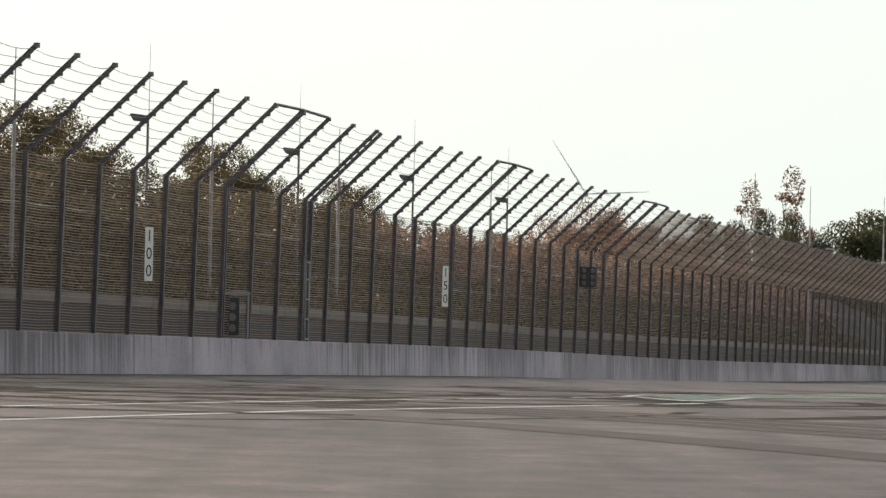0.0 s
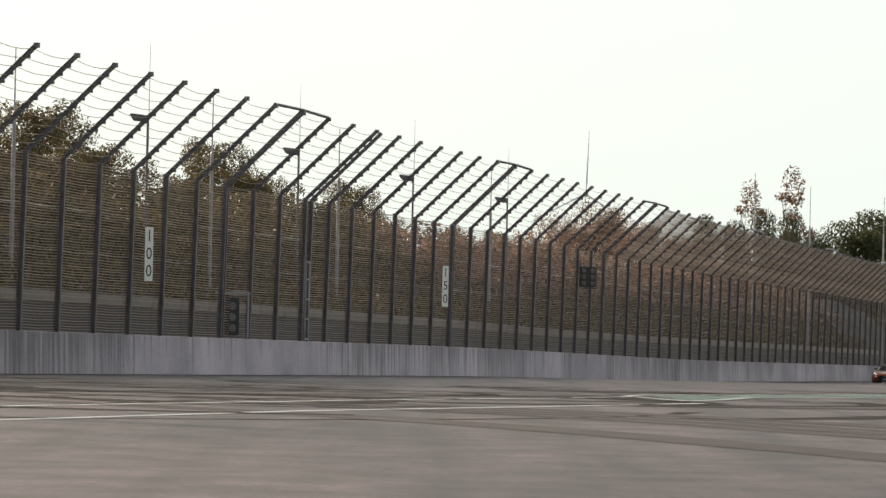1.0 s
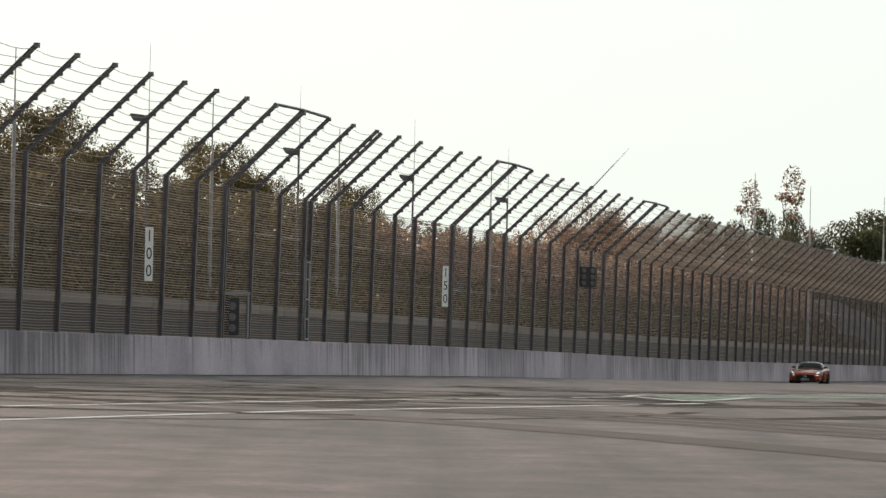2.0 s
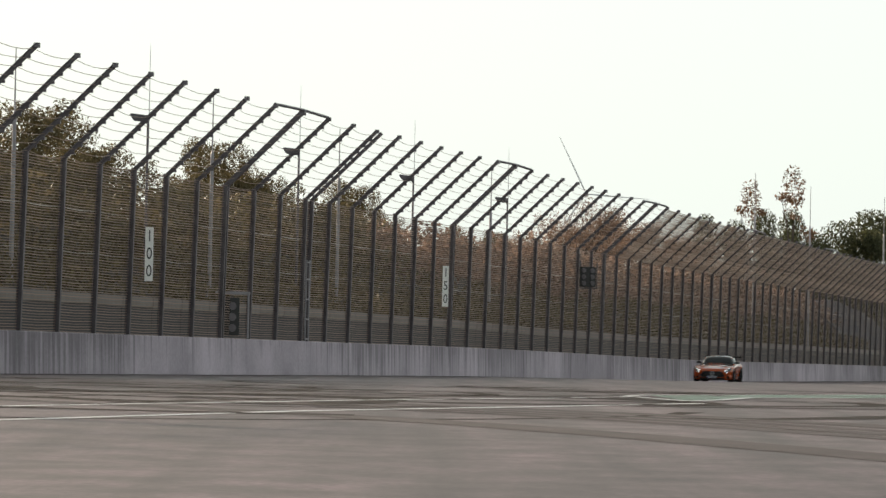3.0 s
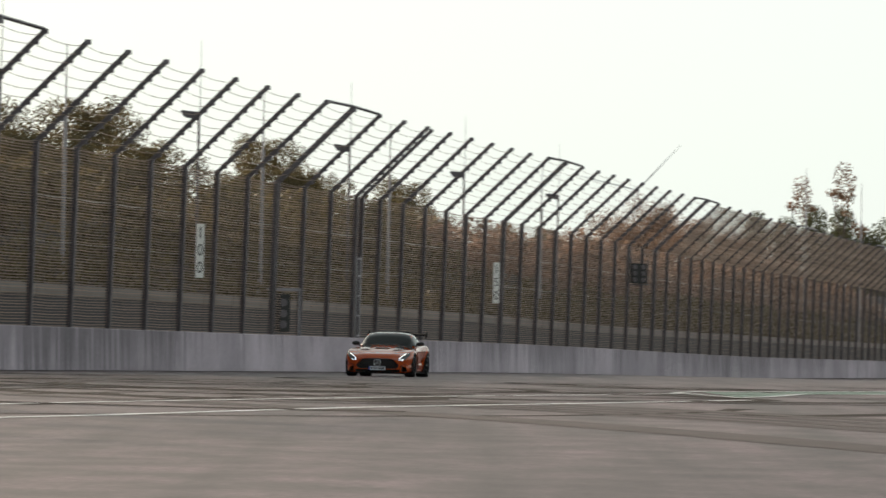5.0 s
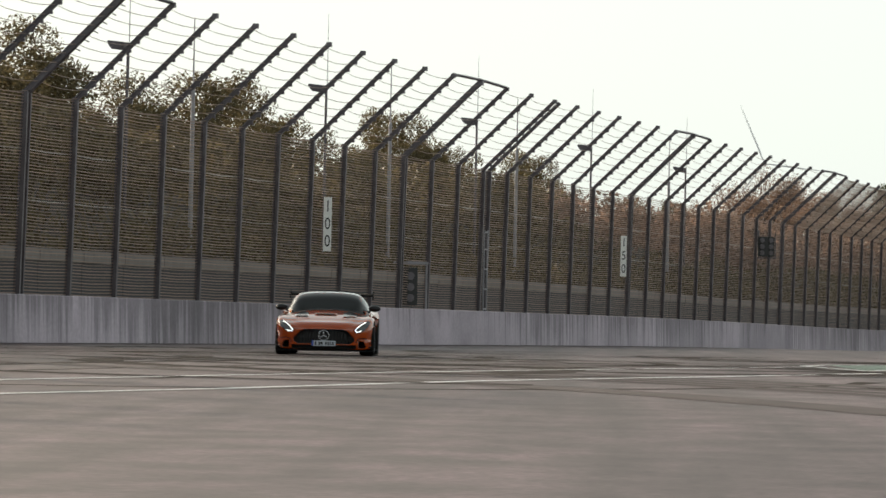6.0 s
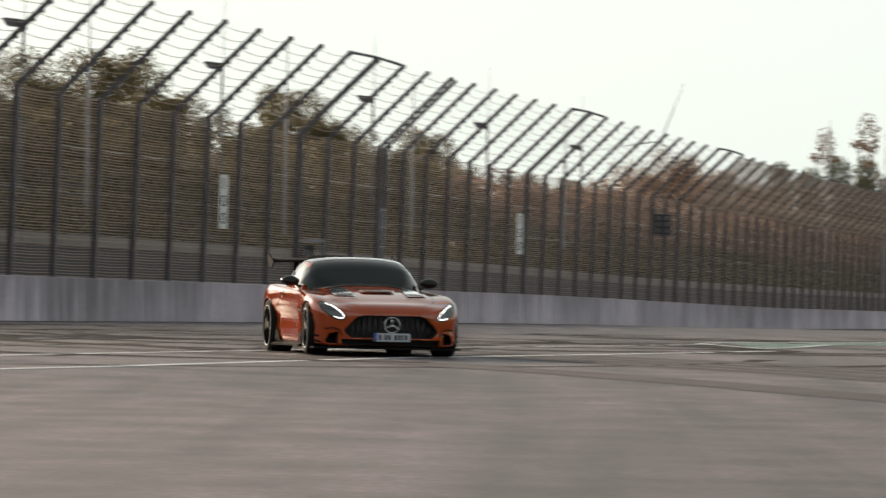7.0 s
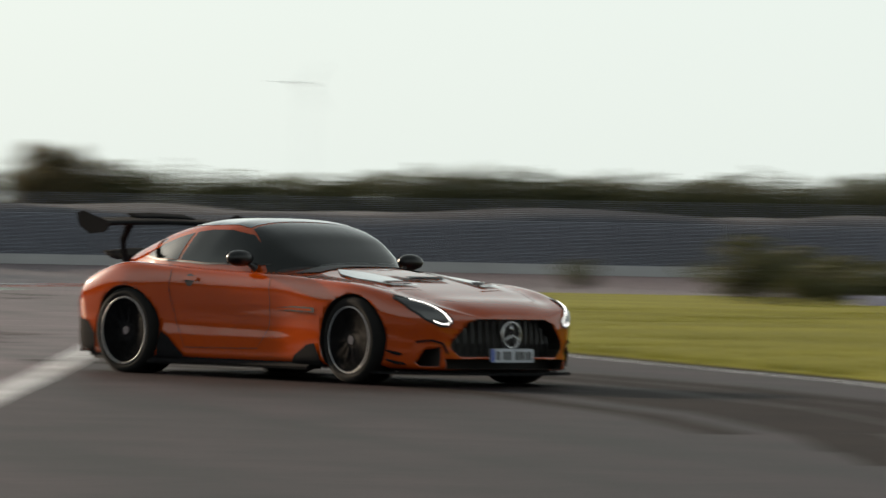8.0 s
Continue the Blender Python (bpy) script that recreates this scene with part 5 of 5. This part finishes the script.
def build_bonnet(tree):
    for s in (-1, 1):
        def m(poly):
            if isinstance(poly[0][0], tuple):
                return [tuple(m(list(q))) for q in poly]
            return poly if s > 0 else [(a, -b) for a, b in poly][::-1]
        vent = inset("bonnet_vent", tree, m([(1.52, 0.34), (1.46, 0.60), (1.12, 0.63), (0.86, 0.56), (0.70, 0.44), (0.95, 0.36)]), "z", 0.012, CARBON_GLOSS, car, "glossy black bonnet air outlet")
        inset("vent_opening", tree, m([(1.47, 0.36), (1.425, 0.58), (1.34, 0.575), (1.36, 0.355)]), "z", 0.016, SHADOW_GAP, vent)
        inset("vent_lip", tree, m(stroke([(1.535, 0.32), (1.475, 0.61)], 0.03)), "z", 0.03, PAINT, vent)
        for k in range(6):
            x = 0.80 + 0.085 * k
            inset("fender_louvre", tree, m(stroke([(x, 0.70), (x + 0.035, 0.88)], 0.032)), "z", 0.006, SHADOW_GAP, car, size=0.06)
        inset("bonnet_gap", tree, m(stroke([(0.62, 0.72), (1.0, 0.70), (1.35, 0.68), (1.62, 0.66), (1.86, 0.58), (1.98, 0.42)], 0.005)), "z", 0.003, SHADOW_GAP, car)
        inset("wiper", tree, m(stroke([(0.64, 0.05), (0.56, 0.5)], 0.02)), "z", 0.03, BLACK, car)
    scoop = inset("bonnet_scoop", tree, [(1.30, 0.20), (1.30, -0.20), (1.16, -0.235), (0.98, -0.16), (0.98, 0.16), (1.16, 0.235)], "z", 0.014, PAINT, car, "orange raised bonnet air scoop")
    inset("scoop_mouth", tree, [(1.275, 0.18), (1.275, -0.18), (1.19, -0.20), (1.19, 0.20)], "z", 0.02, SHADOW_GAP, scoop)
    inset("cowl", tree, [(0.66, 0.60), (0.66, -0.60), (0.47, -0.72), (0.47, 0.72)], "z", 0.008, BLACK, car)


def build_glass(tree):
    def arc(x, y, n, bow):
        return [(x + bow * (1 - (2 * i / n - 1) ** 2), y * (1 - 2 * i / n)) for i in range(n + 1)]
    screen = inset("windscreen", tree, arc(0.36, 0.75, 10, 0.28) + arc(-0.15, -0.605, 8, -0.05), "z", 0.004, GLASS, car, "dark tinted windscreen")
    inset("windscreen_seal", tree, stroke(arc(0.36, 0.755, 10, 0.28), 0.02), "z", 0.006, BLACK, screen)
    inset("roof_panel", tree, arc(-0.19, 0.605, 8, -0.05) + [(-0.7, -0.625), (-1.12, -0.53)] + [(-1.16, 0.0)] + [(-1.12, 0.53), (-0.7, 0.625)], "z", 0.004, CARBON_GLOSS, car, "glossy black carbon fibre roof")
    inset("rear_window", tree, [(-1.20, 0.47), (-1.20, -0.47), (-1.5, -0.47), (-1.80, -0.40), (-1.80, 0.40), (-1.5, 0.47)], "z", 0.004, GLASS, car)
    for s in (-1, 1):
        w = inset("door_window", tree, [(0.34, 0.90), (0.13, 1.04), (-0.06, 1.128), (-0.33, 1.168), (-0.60, 1.168), (-0.79, 1.15), (-0.86, 0.925), (-0.4, 0.905)], "y", 0.004, GLASS, car, "dark tinted side window", side=s)
        inset("quarter_window", tree, [(-0.835, 1.143), (-1.02, 1.105), (-1.22, 1.045), (-1.40, 0.972), (-1.42, 0.95), (-1.2, 0.935), (-0.90, 0.925)], "y", 0.004, GLASS, car, "dark tinted rear side window", side=s)
        inset("window_trim", tree, stroke([(0.32, 0.897), (-0.4, 0.897), (-1.2, 0.925), (-1.44, 0.95)], 0.014), "y", 0.006, BLACK, w, side=s)


def build_sides(tree):
    for s in (-1, 1):
        inset("door_gap", tree, stroke([(0.42, 0.84), (0.44, 0.62), (0.40, 0.40), (0.28, 0.24), (-0.56, 0.23), (-0.68, 0.45), (-0.72, 0.66), (-0.72, 0.87)], 0.006), "y", 0.003, SHADOW_GAP, car, side=s)
        inset("side_vent", tree, [(1.00, 0.575), (0.72, 0.582), (0.50, 0.565), (0.52, 0.545), (0.72, 0.54), (1.00, 0.535)], "y", 0.004, SHADOW_GAP, car, side=s)
        inset("side_strake", tree, stroke([(0.98, 0.556), (0.72, 0.564), (0.46, 0.555)], 0.016), "y", 0.02, PAINT, car, side=s)
        # a flat dark disc: the shade of the handle's hollow, painted on the door
        handle = inset("handle_recess", tree, circle(-0.50, 0.765, 0.05, 16), "y", 0.003, SHADOW_GAP, car, side=s)
        inset("door_handle", tree, stroke([(-0.40, 0.772), (-0.50, 0.778), (-0.61, 0.772)], 0.028), "y", 0.022, PAINT, handle, side=s, size=0.03)
        # side skirt, its upright end fin, and the rear quarter's dark lower panel
        bm = bmesh.new()
        secs = []
        for i in range(13):
            x = -0.93 + 1.86 * i / 12
            y = body_w(x) * 0.93
            secs.append([bm.verts.new((x, s * (y + a), z)) for a, z in ((-0.08, 0.10), (0.075, 0.095), (0.08, 0.115), (0.02, 0.14), (0.015, 0.20), (-0.08, 0.22))])
        for a, b in zip(secs, secs[1:]):
            for k in range(6):
                bm.faces.new((a[k], a[(k + 1) % 6], b[(k + 1) % 6], b[k]))
        bm.faces.new(secs[0])
        bm.faces.new(secs[-1])
        bmesh.ops.recalc_face_normals(bm, faces=bm.faces)
        part("side_skirt", bm, CARBON, car, "black carbon fibre side skirt")
        inset("skirt_fin", tree, [(1.10, 0.14), (1.02, 0.30), (0.92, 0.29), (0.76, 0.20), (0.70, 0.14)], "y", 0.02, CARBON, car, side=s)
        inset("rear_skirt_fin", tree, [(-0.86, 0.16), (-0.82, 0.36), (-0.72, 0.30), (-0.60, 0.20), (-0.54, 0.16)], "y", 0.02, CARBON, car, side=s)
        inset("rear_apron", tree, [(-1.61, 0.15), (-1.60, 0.32), (-1.70, 0.42), (-1.88, 0.45), (-2.08, 0.45), (-2.14, 0.40), (-1.97, 0.20)], "y", 0.006, CARBON, car, "black lower rear bumper", side=s)
        inset("tail_light", tree, [(-1.88, 0.585), (-1.86, 0.615), (-2.02, 0.56), (-2.08, 0.51)], "y", 0.006, RED_LAMP, car, side=s)
        # mirrors on slim stalks
        bm = bmesh.new()
        bmesh.ops.create_uvsphere(bm, u_segments=20, v_segments=12, radius=1, matrix=Matrix.Translation((0.10, s * 0.935, 0.945)) @ Matrix.Diagonal((0.085, 0.125, 0.066, 1)))
        for v in bm.verts:
            if v.co.x < 0.055:
                v.co.x = 0.055
        mirror = part("door_mirror", bm, MIRROR_SHELL, car, "black door mirror on a slim stalk", True)
        bm = bmesh.new()
        tube(bm, [(0.14, s * 0.80, 0.865), (0.13, s * 0.83, 0.885), (0.11, s * 0.88, 0.925)], [0.03, 0.022, 0.02], 8)
        part("mirror_stalk", bm, BLACK, mirror)
        bm = bmesh.new()
        box(bm, (0.052, s * 0.935 - 0.095, 0.90), (0.0545, s * 0.935 + 0.095, 0.99))
        part("mirror_glass", bm, CHROME, mirror)
        # exhausts
        bm = bmesh.new()
        tube(bm, [(-2.0, s * 0.5, 0.30), (-2.17, s * 0.5, 0.30)], 0.05, 16)
        part("exhaust_tip", bm, SILVER, car)


def wing_section(x0, z, chord, thick, rise):
    """Section of a wing blade in x and z, from its leading edge x0 backwards."""
    top = [(x0 - chord * t, z + thick * 3.2 * math.sqrt(t) * (1 - t) + rise * t * t) for t in (0, 0.04, 0.15, 0.35, 0.6, 0.85, 1)]
    low = [(x0 - chord * t, z - thick * 1.2 * math.sqrt(t) * (1 - t) + rise * t * t - 0.006) for t in (1, 0.85, 0.6, 0.35, 0.15, 0.04)]
    return top + low


def blade(bm, ys, section):
    rings = [[bm.verts.new((x, y, z)) for x, z in section(y)] for y in ys]
    for a, b in zip(rings, rings[1:]):
        for k in range(len(a)):
            bm.faces.new((a[k], a[(k + 1) % len(a)], b[(k + 1) % len(a)], b[k]))
    bm.faces.new(rings[0])
    bm.faces.new(rings[-1][::-1])
    bmesh.ops.recalc_face_normals(bm, faces=bm.faces)


def build_wing(tree):
    bm = bmesh.new()
    blade(bm, [-0.84 + 0.07 * i for i in range(25)], lambda y: wing_section(-1.60, 1.205 + 0.02 * math.cos(y * 1.9), 0.33, 0.02, 0.05))
    wing = part("rear_wing", bm, CARBON, car, "black carbon fibre rear wing", True)
    bm = bmesh.new()
    blade(bm, [-0.32 + 0.08 * i for i in range(9)], lambda y: wing_section(-1.85, 1.262 + 0.012 * math.cos(y * 4), 0.13, 0.012, 0.04))
    part("wing_flap", bm, CARBON, wing, "", True)
    bm = bmesh.new()
    blade(bm, [-0.54 + 0.09 * i for i in range(13)], lambda y: wing_section(-1.80, 0.90 + 0.06 * (1 - (y / 0.75) ** 2), 0.22, 0.014, 0.06))
    part("deck_spoiler", bm, CARBON, car, "black lip spoiler on the tail", True)
    for s in (-1, 1):
        poly = [(-1.56, 1.21), (-1.70, 1.255), (-1.92, 1.315), (-1.99, 1.29), (-1.95, 1.19), (-1.82, 1.125), (-1.64, 1.14)]
        part("wing_end_plate", prism(poly, s * 0.84, s * 0.856, "y"), CARBON, wing)
        bm = bmesh.new()
        tube(bm, [(-1.70, s * 0.50, 0.84), (-1.80, s * 0.50, 0.96), (-1.81, s * 0.50, 1.08), (-1.73, s * 0.50, 1.215)], [0.045, 0.032, 0.028, 0.035], 8)
        part("wing_support", bm, CARBON, wing)
    # diffuser
    bm = bmesh.new()
    box(bm, (-2.17, -0.62, 0.16), (-1.7, 0.62, 0.2))
    for i in range(6):
        box(bm, (-2.19, -0.5 + 0.2 * i - 0.008, 0.12), (-1.75, -0.5 + 0.2 * i + 0.008, 0.30))
    part("diffuser", bm, CARBON, car)
    bm = bmesh.new()
    box(bm, (-1.9, -0.72, 0.105), (1.9, 0.72, 0.128))
    part("underbody", bm, BLACK, car)
    bm = bmesh.new()
    tube(bm, [(-1.42, 0, 1.115), (-1.47, 0, 1.16), (-1.56, 0, 1.165)], [0.03, 0.012, 0.006], 6)
    part("roof_aerial", bm, BLACK, car)


car = tagged(new("sports_car"), "orange two-door sports coupe with black rear wing, driving", "car")
car_shell, body_tree = car_body()
cabin, cabin_tree = car_cabin()
build_wheels()
build_front(body_tree, car_shell)
build_bonnet(body_tree)
build_glass(cabin_tree)
build_sides(body_tree)
build_wing(body_tree)


def set_back(ob):
    """The cabin sits far back on its long bonnet, with an upright screen and a roof carried forward."""
    for v in ob.data.vertices:
        ahead, high = smoothstep(-0.9, -0.1, v.co.x), min(max((v.co.z - 0.87) / 0.38, 0.0), 1.0)
        v.co.x += ahead * (0.20 * high - 0.12) + (1 - ahead) * 0.12 * smoothstep(-2.0, -1.4, v.co.x)


for ob in [o for o in car.children if o.name.split(".")[0] in ("cabin_shell", "windscreen", "roof_panel", "rear_window", "door_window", "quarter_window")]:
    set_back(ob)
    for trim in ob.children:
        set_back(trim)


# ---- what moves ----
# seconds, plan place, height, heading
CAR_ROWS = [
    (0, 40.27, 359.93, -0.25, -102.3),
    (0.5, 35.32, 336.74, -0.25, -102.2),
    (1, 30.6, 313.69, -0.25, -102.1),
    (1.5, 25.97, 291.13, -0.25, -101.9),
    (2, 21.56, 268.66, -0.25, -101.7),
    (2.5, 17.45, 246.24, -0.207, -101.6),
    (3, 13.5, 223.73, -0.12, -101.4),
    (3.5, 9.33, 200.95, -0.034, -101.1),
    (4, 5.03, 177.39, -0, -100.6),
    (4.5, 0.66, 154.16, -0, -99.6),
    (5, -2.97, 132.4, -0, -96.9),
    (5.3, -4.54, 120.03, -0, -94.8),
    (5.6, -5.42, 108.01, -0, -92.4),
    (6, -5.86, 92.62, -0, -88.5),
    (6.3, -5.56, 81.8, -0, -85.1),
    (6.5, -4.80, 74.4, -0.01, -81.9),
    (6.7, -3.9, 69.16, -0.003, -79.7),
    (7, -2.075, 60.71, -0.038, -76.4),
    (7.25, -0.1, 54.32, -0.083, -70.7),
    (7.4, 1.40, 50.6, -0.113, -68.4),
    (7.5, 2.31, 48.17, -0.133, -65.6),
    (7.7, 4.47, 43.4, -0.173, -62.6),
    (7.8, 5.36, 40.94, -0.19, -61.6),
    (8, 7.8, 36.03, -0.224, -59.1),
]
WHEEL_TURN = 78.0  # degrees from one picture to the next


def motions():
    walk(car, [(t, pose(x, y, z, 0, 0, rz)) for t, x, y, z, rz in CAR_ROWS])
    for ob, x, y, r in WHEELS:
        rows = []
        for k in range(8 * FPS + 1):
            t = k / FPS
            steer = -6.0 * smoothstep(6.2, 7.6, t) if x > 0 else 0.0
            rows.append((t, pose(x, y, r, 0, 0, steer) @ Matrix.Rotation(radians(WHEEL_TURN * k), 4, "Y")))
        walk(ob, rows)
    for ob, hub, start in ROTORS:
        walk(ob, [(t, Matrix.Translation((0, -3.2, hub)) @ Matrix.Rotation(radians(start + a), 4, "Y")) for t, a in ((0, 0), (0.5, 17), (1.0, 35), (1.5, 52), (2.2, 86), (3.0, 127), (3.5, 148), (4.0, 163), (4.5, 179), (5.0, 196), (5.8, 238), (6.5, 276), (7.0, 294), (8.0, 329))])


motions()
